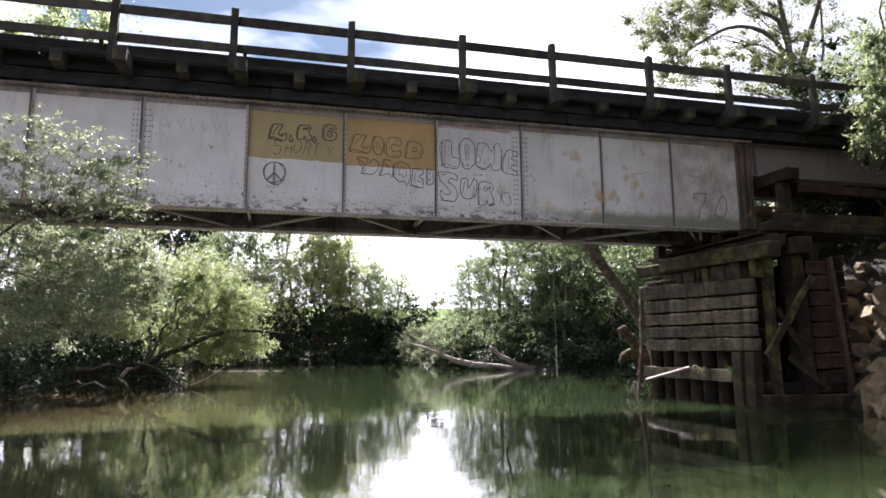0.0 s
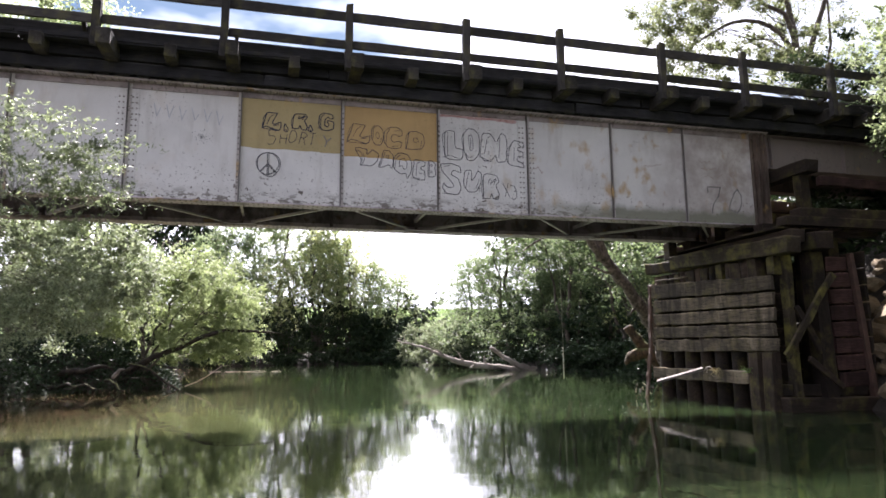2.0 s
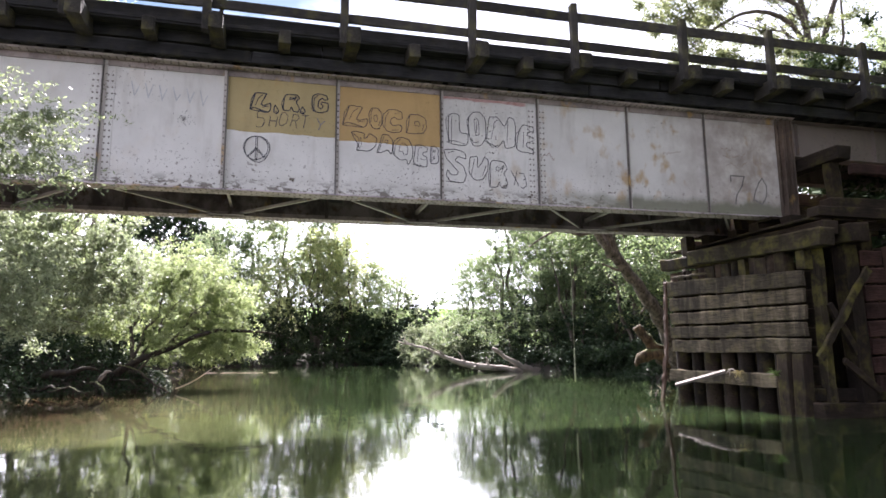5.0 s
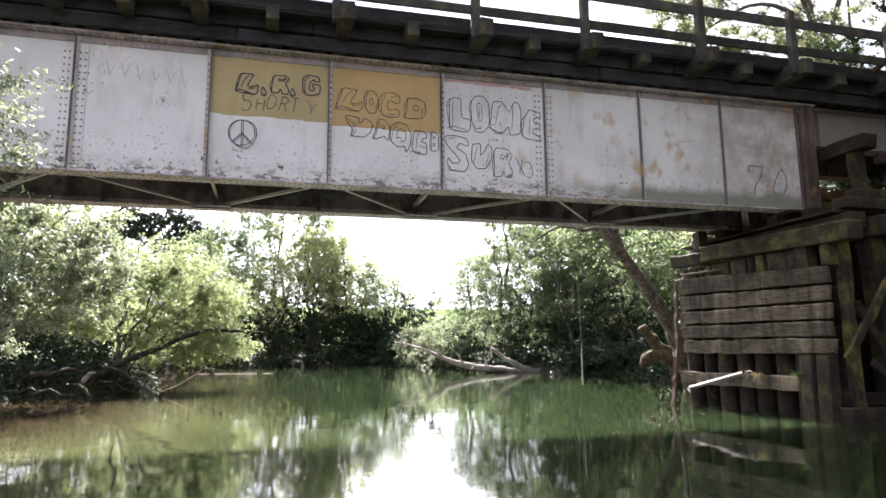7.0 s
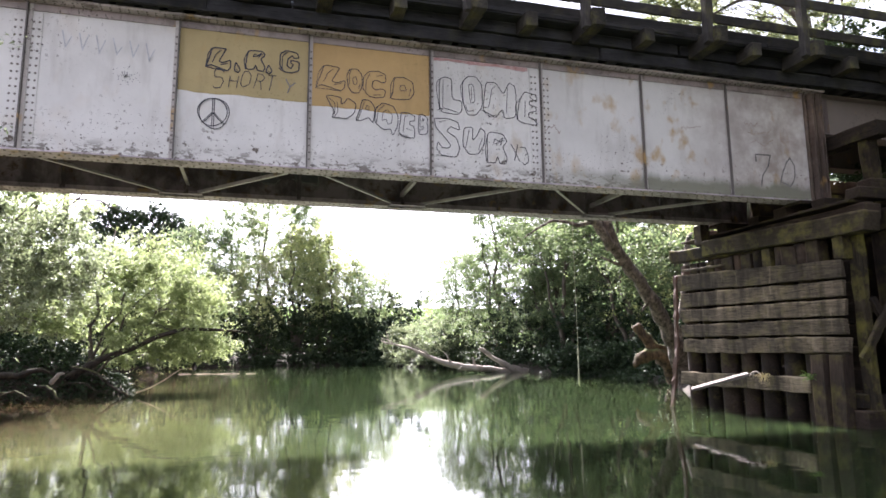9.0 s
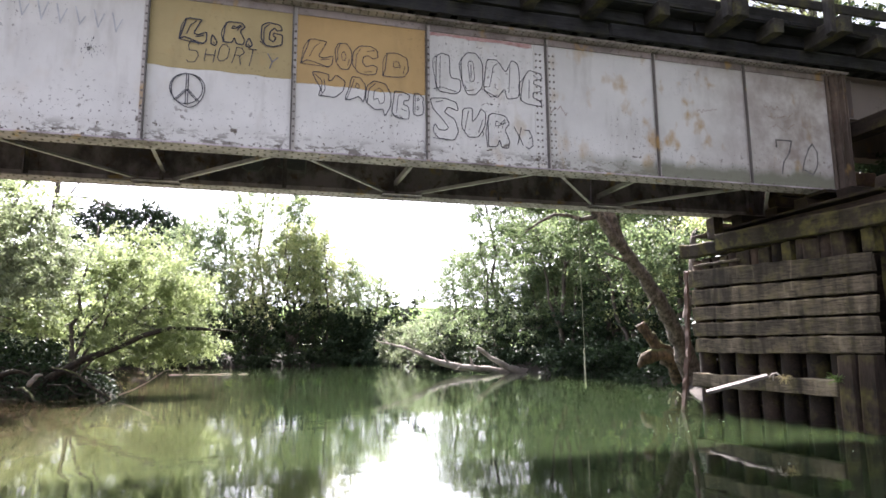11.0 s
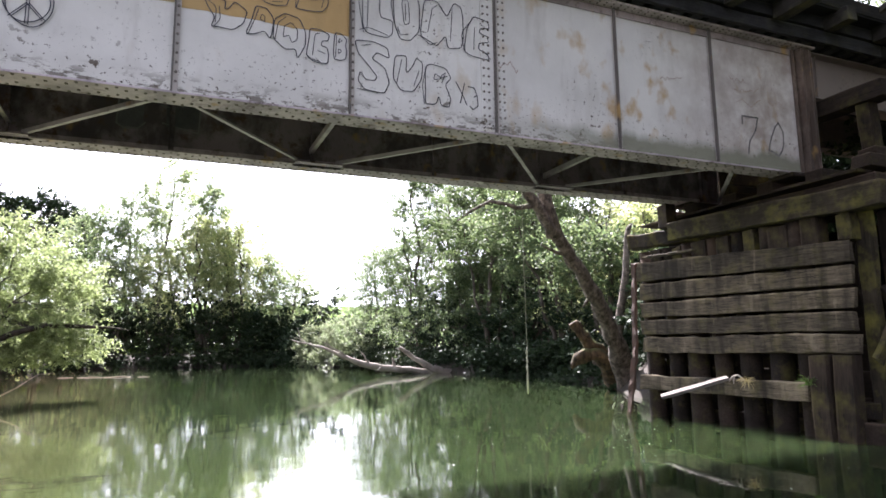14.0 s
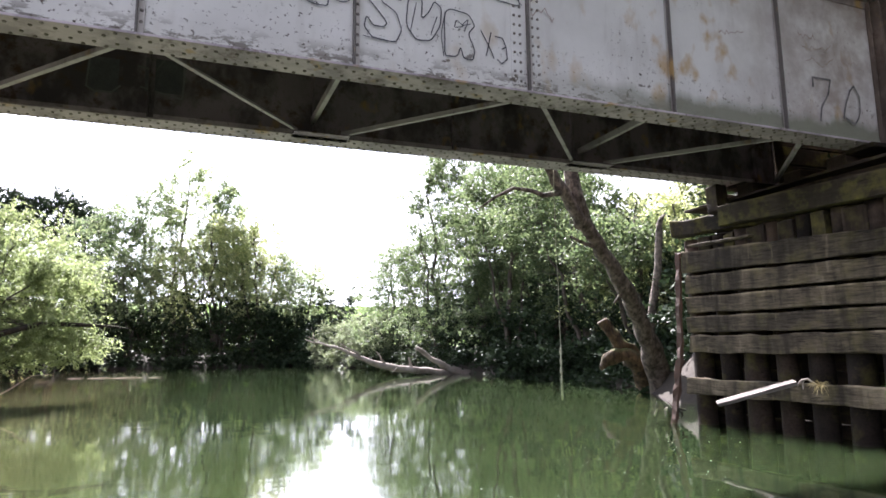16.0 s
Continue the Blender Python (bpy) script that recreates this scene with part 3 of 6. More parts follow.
def crown_lobes(x, y, z, h, r, rr, low=0.2, per=34, n_=11):
    """Rounded masses of leaves, spiralling up round a tree of height h."""
    out = [(x, y, z + h * 0.84, r * 0.5, r * 0.4, h * 0.13, per), (x, y, z + h * 0.55, r * 0.75, r * 0.55, h * 0.26, 2 * per)]
    for k in range(n_):
        f = low + (0.86 - low) * (k + 0.5) / n_
        wide = r * (0.5 + 0.5 * math.sin(math.pi * min(1.0, (1.02 - f) / 0.8)))
        a = k * 2.4 + rr.uniform(-0.4, 0.4)
        m = rr.uniform(0.50, 0.72) * r * (1.15 - 0.45 * f)
        out.append((x + math.cos(a) * wide * 0.62, y + math.sin(a) * wide * 0.4, z + h * f + rr.uniform(-0.3, 0.3), m, m * 0.75, min(m * 0.85, h * 0.15), int(per * rr.uniform(0.7, 1.3))))
    return out


# ---- setting: ground, water ----
LEFT_Y, LEFT_X = (-80, 5, 14, 20.7, 23.4, 25.8, 28, 34, 45, 69), (-7.5, -7.5, -7.6, -7.2, -6.0, -3.0, -4.5, -9, -14, -18)
RIGHT_Y, RIGHT_X = (-80, 6, 8.9, 10.6, 11.5, 15.6, 18.9, 22.8, 30, 42, 52, 58, 63, 69), (9.6, 9.4, 9.8, 10.7, 11.3, 11.3, 11.9, 14.2, 16.2, 15.6, 17, 14.6, 12.6, 12)
FAR_Y = 69.5


def bank_distance(x, y):
    """Metres inland from the water's edge; negative in the river."""
    d = np.maximum(np.interp(y, LEFT_Y, LEFT_X) - x, x - np.interp(y, RIGHT_Y, RIGHT_X))
    return np.maximum(d, y - FAR_Y)


def ground_z(x, y):
    x, y = np.asarray(x, float), np.asarray(y, float)
    d = bank_distance(x, y)
    land = 1.3 * (1 - np.exp(-np.maximum(d, 0) / 1.4)) + 0.02 * np.minimum(np.maximum(d, 0), 60)
    right = np.clip((x - 10.5) / 2.5, 0, 1) * np.clip(1 - np.abs(y - 13) / 12, 0, 1)
    land = land + right * np.clip(d * 0.75, 0, 3.6)
    hill = np.clip((y - 74) * 0.17, 0, 6.2)
    land = land + hill + 0.15 * np.sin(x * 1.3 + y * 0.7) * np.sin(y * 0.9 - x * 0.4) * np.clip(d, 0, 1)
    return np.where(d > 0, land, -1.4 * np.clip(-d / 1.6, 0, 1))


gx = np.concatenate([[-1500, -500, -200, -120, -80, -55], np.arange(-40, -12, 2), np.arange(-12, 24, 0.4), np.arange(24, 60, 2), [60, 80, 120, 200, 500, 1500]])
gy = np.concatenate([[-1500, -400, -150, -80], np.arange(-60, 0, 6), np.arange(0, 32, 0.4), np.arange(32, 110, 1.5), [115, 130, 160, 220, 400, 900, 2500]])
GX, GY = np.meshgrid(gx, gy)
GZ = ground_z(GX, GY)
nx = len(gx)
gv = np.stack([GX, GY, GZ], -1).reshape(-1, 3).tolist()
gf = [(j * nx + i, j * nx + i + 1, (j + 1) * nx + i + 1, (j + 1) * nx + i) for j in range(len(gy) - 1) for i in range(nx - 1)]
tagged(part("ground", mesh_of("ground", gv, gf, MAT_GROUND, True)), "earthy river banks with grass on the hill behind", "ground", kind="structure")
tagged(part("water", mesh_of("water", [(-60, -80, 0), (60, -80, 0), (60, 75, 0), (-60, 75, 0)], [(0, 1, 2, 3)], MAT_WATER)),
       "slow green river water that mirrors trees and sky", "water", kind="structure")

# ---- the steel span ----
JOINTS = [-9.35, -7.60, -5.85, -4.09, -2.35, -0.545, 1.165, 2.93, 4.69, 6.455, 8.085]
SPLICES = (4, 8)                      # joints with cover plates and two rows of rivets
X0, X1 = -10.9, 10.08                  # ends of the span
Z_BOT, Z_TOP = 3.62, 5.645
Z_DECK = 5.83                         # underside of the outriggers that carry the railing
Y_NEAR, Y_FAR = 12.10, 14.10
FL = 0.165                            # half width of the flanges


def rivet_heads(points, axis, r=0.016):
    """Low domes at points, standing out along axis (-y, or -z)."""
    v, f = [], []
    for x, y, z in points:
        o = len(v)
        for rr, h in ((1.0, 0.0), (0.75, 0.6)):
            for k in range(6):
                a = math.pi * k / 3
                c, s = rr * r * math.cos(a), rr * r * math.sin(a)
                v.append((x + c, y - h * r, z + s) if axis == "y" else (x + c, y + s, z - h * r))
        for k in range(6):
            f.append((o + k, o + (k + 1) % 6, o + 6 + (k + 1) % 6, o + 6 + k))
        f.append(tuple(o + 6 + k for k in range(6)))
    return v, f


def plate_girder(y, near):
    g = thing("plate_girder", "riveted steel plate girder in peeling white paint with graffiti" if near else "riveted steel plate girder with dark grimy paint under the deck",
              "bridge girder", at=(0, 0, 0))
    s = -1                                                   # outer face of the near girder looks to -y
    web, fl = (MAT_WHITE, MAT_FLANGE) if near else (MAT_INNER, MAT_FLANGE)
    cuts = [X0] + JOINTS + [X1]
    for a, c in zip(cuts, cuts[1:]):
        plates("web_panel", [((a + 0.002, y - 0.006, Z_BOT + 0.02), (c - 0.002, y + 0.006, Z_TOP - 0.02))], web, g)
    plates("top_flange", [((X0, y - FL, Z_TOP - 0.03), (X1, y + FL, Z_TOP))], MAT_TOPLEG if near else fl, g, "dirty brown top flange")
    plates("bottom_flange", [((X0, y - FL, Z_BOT), (X1, y + FL, Z_BOT + 0.022))], fl, g, "grimy riveted bottom flange")
    for nm, z0, z1 in (("top_angle", Z_TOP - 0.135, Z_TOP - 0.031), ("bottom_angle", Z_BOT + 0.023, Z_BOT + 0.023 + 0.085)):
        for d in (-1, 1):
            plates(nm, [((X0 + 0.01, min(y + d * 0.008, y + d * 0.024), z0), (X1 - 0.01, max(y + d * 0.008, y + d * 0.024), z1))],
                   MAT_LEG if nm == "top_angle" and near else MAT_WHITE if near else fl, g, "darker brown angle with rust patches" if nm == "top_angle" and near else "")
    zb, zt = Z_BOT + 0.13, Z_TOP - 0.15
    riv = []
    for i, x in enumerate(JOINTS):
        for d in (-1, 1):
            side = -1 if i in (1, 5) else 1                   # which way the angle's flat leg points
            # outstanding leg far darker than the web, a thin line at each joint
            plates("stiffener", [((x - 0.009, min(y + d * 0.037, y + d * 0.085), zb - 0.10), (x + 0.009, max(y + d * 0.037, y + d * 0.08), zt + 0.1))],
                   MAT_STIFF if near else MAT_INNER, g, "stiffener with a dark outstanding leg" if near else "", 0.002)
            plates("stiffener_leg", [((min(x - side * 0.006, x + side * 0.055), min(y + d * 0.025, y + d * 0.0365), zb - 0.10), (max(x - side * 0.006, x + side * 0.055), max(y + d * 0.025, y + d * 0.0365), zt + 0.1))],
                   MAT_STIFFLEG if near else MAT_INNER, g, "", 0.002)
        if i in SPLICES:
            plates("splice_plate", [((x - 0.17, y - 0.02, zb), (x + 0.17, y - 0.0065, zt))], web, g)
        if near:
            cols = (-0.135, -0.07, 0.07, 0.135) if i in SPLICES else (-0.033,) if i in (1, 5) else (0.033,) if i < 9 else ()
            for cx in cols:
                riv += [(x + cx, y - (0.021 if i in SPLICES else 0.038), zb + 0.04 + k * 0.098) for k in range(int((zt - zb) / 0.098))]
    for k, out in enumerate((0.05, 0.13, 0.10, 0.14, 0.12, 0.06)):
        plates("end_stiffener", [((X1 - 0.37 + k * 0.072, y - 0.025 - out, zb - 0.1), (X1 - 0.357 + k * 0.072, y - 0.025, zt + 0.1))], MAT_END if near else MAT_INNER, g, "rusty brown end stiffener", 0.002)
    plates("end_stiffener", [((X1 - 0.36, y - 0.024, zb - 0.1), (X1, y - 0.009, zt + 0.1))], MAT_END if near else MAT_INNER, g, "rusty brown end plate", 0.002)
    if near:
        n = int((X1 - X0) / 0.11)
        xs = [X0 + 0.05 + k * 0.11 for k in range(n)]
        riv += [(x, y - 0.025, Z_BOT + 0.075) for x in xs[::2]]
        low = [(x, y - dy, Z_TOP - 0.031) for x in xs for dy in (0.07, 0.13)]
        v, f = rivet_heads(low, "z", 0.015)
        part("top_flange_riveting", mesh_of("top_flange_riveting", v, f, MAT_RIVET), g, kind="stuff")
        v, f = rivet_heads(riv, "y")
        part("riveting", mesh_of("riveting", v, f, MAT_RIVET), g, kind="stuff")
    und = [(X0 + 0.05 + k * 0.165 + (0.08 if j % 2 else 0.0), y + dy, Z_BOT - 0.001) for k in range(int((X1 - X0) / 0.165) - 1) for j, dy in enumerate((-0.13, -0.065, 0.065, 0.13))]
    v, f = rivet_heads(und, "z", 0.017)
    part("flange_riveting", mesh_of("flange_riveting", v, f, MAT_RIVET), g, kind="stuff")
    return g


girder = plate_girder(Y_NEAR, True)
far_girder = plate_girder(Y_FAR, False)

# paint patches behind the lettering, brushed on up to the joints, with an uneven lower edge
YP = Y_NEAR - 0.010


def paint_patch(xa, xb, za, zb, mat, panel, label, ragged=0.02):
    v, f, n_ = [], [], 26
    for i in range(n_ + 1):
        x = xa + (xb - xa) * i / n_
        low = za + ragged * (noise.noise(Vector((x * 3.0, za, 0))) + 0.5 * noise.noise(Vector((x * 11.0, za, 3))))
        v += [(x, YP, low), (x, YP, zb), (x, YP + 0.003, low), (x, YP + 0.003, zb)]
    for i in range(n_):
        o = 4 * i
        f += [(o, o + 4, o + 5, o + 1), (o + 2, o + 3, o + 7, o + 6), (o, o + 2, o + 6, o + 4), (o + 1, o + 5, o + 7, o + 3)]
    part("paint_patch", mesh_of("paint_patch", v, f, mat), panel, label)


PANELS = [o for o in girder.children if o.name.startswith("web_panel")]
paint_patch(-0.539, 1.159, 4.625, 5.512, MAT_OCHRE, PANELS[6], "faded ochre paint patch")
paint_patch(1.171, 2.924, 4.575, 5.512, MAT_ORANGE, PANELS[7], "orange ochre paint patch")
paint_patch(2.99, 4.50, 5.455, 5.505, MAT_REDLINE, PANELS[8], "thin faded red paint line", 0.035)


# thin hand-drawn letters on a 9 x 9 grid, strokes parted by /
STROKES = {"S": "78 59 29 17 25 65 83 60 20 11", "H": "20 29/80 89/25 85", "O": "39 17 12 30 60 82 87 69 39", "R": "20 29 69 87 65 25/55 90", "T": "19 89/50 59", "Y": "19 55 89/55 50",
           "x": "10 87/17 80", "3": "19 69 76 45 76 72 40 11", "7": "07 09 89 66 43 30", "0": "21 35 58 79 97 94 82 60 31"}


def strokes_of(ch):
    return [[np.array((int(w[0]) / 9, int(w[1]) / 9)) for w in s.split()] for s in STROKES[ch].split("/")]


def ribbon(v, f, p, q, w):
    """A flat sprayed dash from p to q (x, z) on the web."""
    d = (q - p) / (np.linalg.norm(q - p) + 1e-9)
    s = np.array((-d[1], d[0])) * w / 2
    e = d * w * 0.3
    o = len(v)
    v += [(*(p - e + s), 0), (*(p - e - s), 0), (*(q + e - s), 0), (*(q + e + s), 0)]
    f.append((o, o + 1, o + 2, o + 3))


def wobble(p, seed, amp):
    n_ = noise.noise_vector(Vector((p[0] * 3.1 + seed * 7.3, p[1] * 3.1, seed * 1.9)))
    return p + np.array((n_.x, n_.y)) * amp


# outlines of the fat hand-sprayed letters, each point two digits across and two up, lines parted by /
GLYPHS = {"L": "0210 2292 4098 7896 7080 5240 6634 9846 9614 8402 4416 2022 0210/0210 0464 2292/2634 3870 5888/6026 8632/0210 4006 8402",
          "O": "1228 1068 3096 6698 9274 9634 7604 3802 1228/4438 4060 5668 6650 5836 4438/1228 2240 2472 3896/7220 8444",
          "C": "0828 1072 3496 7098 9686 9862 8056 6266 4660 4240 5428 8036 9630 9206 6001 3004 0828/2020 2060 3686/6080 8684/5010 8014",
          "P": "1001 1830 2492 6098 9480 9830 8204 4602 1001/4440 4662 6264 6842 4440/1001 1060 2492/7818 8450",
          "D": "0294 2098 5290 5064 6070 7092 9670 9030 7001 4004 2402 3034 1462 0294/1086 3266 3218/3004 4230 3870",
          "A": "0401 1846 3296 7098 9670 8620 8001 6222 4010 2804 0401/4656 5274 6470 6252 4656/1204 2850 4288",
          "Q": "0640 1080 4098 8094 9864 9434 7401 6622 3818 0640/3446 3870 5880 7466 7042 5636 5052 3446/1236 2074 4490",
          "E": "0420 1060 1096 5098 9486 9066 6664 6450 9046 9628 9004 5001 1806 0420/3020 3282 5286/5034 8230/0420 1810 6004",
          "B": "1002 1896 5098 9282 8660 9640 9010 5601 1002/4264 4680 6474 4264/4224 4644 6436 4224/2410 2888",
          "l": "1402 1290 3098 6294 6040 9636 9410 8001 1402/1402 0078 1290/2408 2690/0406 3014 8006",
          "o": "1030 1080 3698 7098 9680 9620 7001 3402 1030/4430 4076 6278 6434 4430/1030 0070 1484/5040 5270/2224 3410 6012",
          "M": "0420 1096 4098 5866 7898 9690 9810 6602 5830 4002 3008 0420/2030 2680 4088/7020 7284/0420 2602 4010",
          "e": "0612 2070 4098 9090 9474 6470 6058 8654 9040 5834 5620 8814 9001 3002 0612/0612 0050 2882/4018 4470/6284 8072/7020 9604",
          "S": "0296 5098 9090 9270 5878 4466 8050 9624 8001 3002 1020 1638 3022 5222 6030 3256 0872 0296/2088 4492/1004 4800 7602",
          "U": "0890 0430 3001 7004 9440 9880 7890 6270 4450 4056 4494 0890/1620 2882/7020 8460",
          "R": "0602 1690 3098 8096 9776 7656 9620 8801 6002 5226 4204 0602/4064 4680 6670 4064/0602 0040 1690/6660 8088 5870 8478",
          "G": "0830 1080 4098 8894 9670 7266 6678 4660 4230 6020 7036 5844 6056 9650 9410 6001 3004 0830/2020 2070 4490/0420 2008",
          ".": "4096 8030 5001 1014 1646 4096/3230 5218"}


def wavy(line, seed):
    """A stroke with its corners cut three times."""
    for _ in range(2):
        closed = abs(line[0] - line[-1]).max() < 1e-6
        cut = [c for a, b_ in zip(line, line[1:]) for c in (a * 0.86 + b_ * 0.14, a * 0.14 + b_ * 0.86)]
        line = cut + [cut[0]] if closed else [line[0]] + cut[1:-1] + [line[-1]]
    return [wobble(p, seed, 0.025) for p in line]


def fat_letters(letters, mat, label, line, seed, lean=0.0):
    """Outlined graffiti letters, each (character, x, z, width, height)."""
    for k, (ch, x, z, w, h) in enumerate(letters):
        v, f = [], []
        for n_, stroke in enumerate(GLYPHS[ch].split("/")):
            pts = [np.array((x + (int(p[:2]) / 99 + lean * int(p[2:]) / 99) * w, z + int(p[2:]) / 99 * h)) for p in stroke.split()]
            pts = wavy(pts, seed + k)
            for p, q in zip(pts, pts[1:]):
                ribbon(v, f, p, q, line * (1.0 if n_ == 0 else 0.75))
        on_web("letter", v, f, mat, label)


def panel_at(x):
    """The web panel of the near girder that spans x."""
    return next(o for o in girder.children if o.name.startswith("web_panel") and min(q[0] for q in o.bound_box) - 0.01 <= x <= max(q[0] for q in o.bound_box) + 0.01)


def on_web(name, v, f, mat, label=""):
    verts = [(p[0], Y_NEAR - 0.0265 + 0.0004 * (i // 4 % 5), p[1]) for i, p in enumerate(v)]
    return part(name, mesh_of(name, verts, f, mat), panel_at(sum(p[0] for p in v) / len(v)), label)


def graffiti(text, x, z, width, height, mat, label, line=0.016, drop=0.0, seed=1, lean=0.0):
    """Thin hand-sprayed letters of single strokes on the near girder."""
    cell = width / len(text)
    for k, ch in enumerate(text):
        v, f = [], []
        x0, zz = x + cell * k, z - drop * k + 0.02 * math.sin(k * 2.1 + seed)
        hh = height * (1 + 0.10 * math.sin(k * 1.7 + seed))
        for s in strokes_of(ch):
            pts = [wobble(np.array((x0, zz)) + p * (cell * 0.85, hh), seed + k, 0.05) + np.array((lean * p[1] * hh, 0)) for p in s]
            for p, q in zip(pts, pts[1:]):
                for m in range(4):
                    ribbon(v, f, wobble(p + (q - p) * m / 4, seed, 0.02), wobble(p + (q - p) * (m + 1) / 4, seed, 0.02), line)
        on_web("letter", v, f, mat, label)


def peace_sign(x, z, r):
    v, f = [], []
    for k in range(2):
        pts = [wobble(np.array((x + (r - 0.022 * k) * math.cos(t), z + (r - 0.022 * k) * 1.06 * math.sin(t))), k + 2, 0.03) for t in np.linspace(0, 2 * math.pi, 30)]
        for p, q in zip(pts, pts[1:]):
            ribbon(v, f, p, q, 0.011)
    for ang in (90, 270, 228, 312):
        for off in (-0.012, 0.012):
            ribbon(v, f, np.array((x + off, z)), np.array((x + off + r * math.cos(radians(ang)), z + r * math.sin(radians(ang)))), 0.010)
    on_web("peace_sign", v, f, MAT_INK, "black hand-drawn peace sign")


fat_letters((("L", -0.20, 4.96, 0.34, 0.33), (".", 0.16, 4.94, 0.11, 0.17), ("R", 0.30, 5.0, 0.28, 0.30), (".", 0.57, 4.98, 0.12, 0.13), ("G", 0.75, 5.02, 0.28, 0.32)),
            MAT_INK, "black outlined graffiti letters on ochre paint", 0.016, 2)
graffiti("SHORT", -0.10, 4.72, 0.85, 0.21, MAT_INK, "thin black graffiti letters", 0.0095, -0.008, 3, 0.1)
graffiti("Y", 0.80, 4.76, 0.2, 0.15, MAT_GREYINK, "smeared faded graffiti letter", 0.016, 0, 3, 0.1)
fat_letters((("L", 1.28, 4.80, 0.40, 0.40), ("O", 1.68, 4.80, 0.26, 0.39), ("C", 1.90, 4.77, 0.38, 0.41), ("P", 2.31, 4.79, 0.37, 0.35)),
            MAT_INK, "black outlined graffiti letters on orange paint", 0.010, 4)
fat_letters((("D", 1.41, 4.42, 0.44, 0.33), ("A", 1.83, 4.39, 0.30, 0.34), ("Q", 2.09, 4.21, 0.37, 0.50), ("E", 2.46, 4.21, 0.26, 0.39), ("B", 2.73, 4.28, 0.18, 0.32)),
            MAT_INK, "black outlined graffiti letters", 0.011, 5)
fat_letters((("l", 3.02, 4.64, 0.42, 0.57), ("o", 3.40, 4.63, 0.35, 0.63), ("M", 3.74, 4.62, 0.56, 0.60), ("e", 4.28, 4.58, 0.38, 0.54)),
            MAT_INK, "large black outlined graffiti letters", 0.011, 6)
fat_letters((("S", 2.98, 3.97, 0.42, 0.59), ("U", 3.42, 4.03, 0.36, 0.46), ("R", 3.77, 3.91, 0.36, 0.50)), MAT_INK, "large black outlined graffiti letters", 0.011, 7)
graffiti("x3", 4.19, 3.97, 0.30, 0.26, MAT_INK, "thin black graffiti mark", 0.011, 0, 8)
faint = random.Random(9)
for k in range(6):                            # lettering too faded to read
    v, f = [], []
    x, z = -1.95 + 0.2 * k, 5.04 - 0.012 * k
    ribbon(v, f, np.array((x, z + 0.24)), np.array((x + 0.05, z + faint.uniform(0, 0.05))), 0.016)
    ribbon(v, f, np.array((x + 0.05, z + 0.02)), np.array((x + 0.11, z + faint.uniform(0.12, 0.25))), 0.014)
    on_web("faded_stroke", v, f, MAT_FAINT, "faded grey paint strokes")
splat = random.Random(19)
v, f = [], []
for _ in range(70):                           # a burst of black speckles
    d, a = abs(splat.gauss(0, 0.07)), splat.uniform(0, 6.28)
    p = np.array((-1.17 + d * math.cos(a), 4.75 + d * math.sin(a)))
    ribbon(v, f, p, p + np.array((splat.uniform(-0.008, 0.008), splat.uniform(-0.012, 0.012))), splat.uniform(0.004, 0.010))
tagged(on_web("paint_splat", v, f, MAT_INK, "burst of black paint speckles"), "burst of black paint speckles", kind="stuff")
graffiti("70", 8.60, 3.90, 0.88, 0.55, MAT_GREYINK, "faded grey graffiti numerals", 0.025, 0, 10)
# old teal lettering, past reading, on the far girder
far_panel = next(o for o in far_girder.children if o.name.startswith("web_panel") and min(q[0] for q in o.bound_box) - 0.01 <= 1.0 <= max(q[0] for q in o.bound_box) + 0.01)
YF = Y_FAR - 0.012
plates("paint_patch", [((0.58, YF, 3.93), (0.86, YF + 0.003, 4.30))], MAT_TEAL, far_panel, "dull teal paint patch", 0)
plates("paint_patch", [((1.12, YF, 3.98), (1.50, YF + 0.003, 4.36))], MAT_TEAL, far_panel, "dull teal paint patch", 0)
for pts in (((0.58, 4.32), (0.56, 3.96), (0.64, 3.91), (0.80, 3.92), (0.88, 4.0)), ((1.08, 4.02), (1.30, 3.97), (1.50, 3.93), (1.52, 4.30)), ((1.05, 4.25), (1.22, 4.22), (1.30, 4.35))):
    v, f = [], []
    for p, q in zip(pts, pts[1:]):
        ribbon(v, f, np.array(p), np.array(q), 0.02)
    part("paint_outline", mesh_of("paint_outline", [(p[0], YF - 0.004, p[1]) for p in v], f, MAT_DIM), far_panel, "dim grey paint outline")
# faded scribbles past reading
scrib = random.Random(31)
for x, z, w in ((8.45, 4.98, 0.35), (8.5, 4.80, 0.5), (8.55, 4.62, 0.42), (9.15, 4.72, 0.3), (7.2, 4.75, 0.4), (4.75, 4.55, 0.3)):
    v, f = [], []
    p = np.array((x, z))
    for _ in range(9):
        q = p + np.array((w / 9 * scrib.uniform(0.5, 1.5), scrib.uniform(-0.06, 0.06)))
        ribbon(v, f, p, q, 0.012)
        p = q
    on_web("scribble", v, f, MAT_SCRIB, "faded brown scribble")
peace_sign(-0.075, 4.35, 0.20)

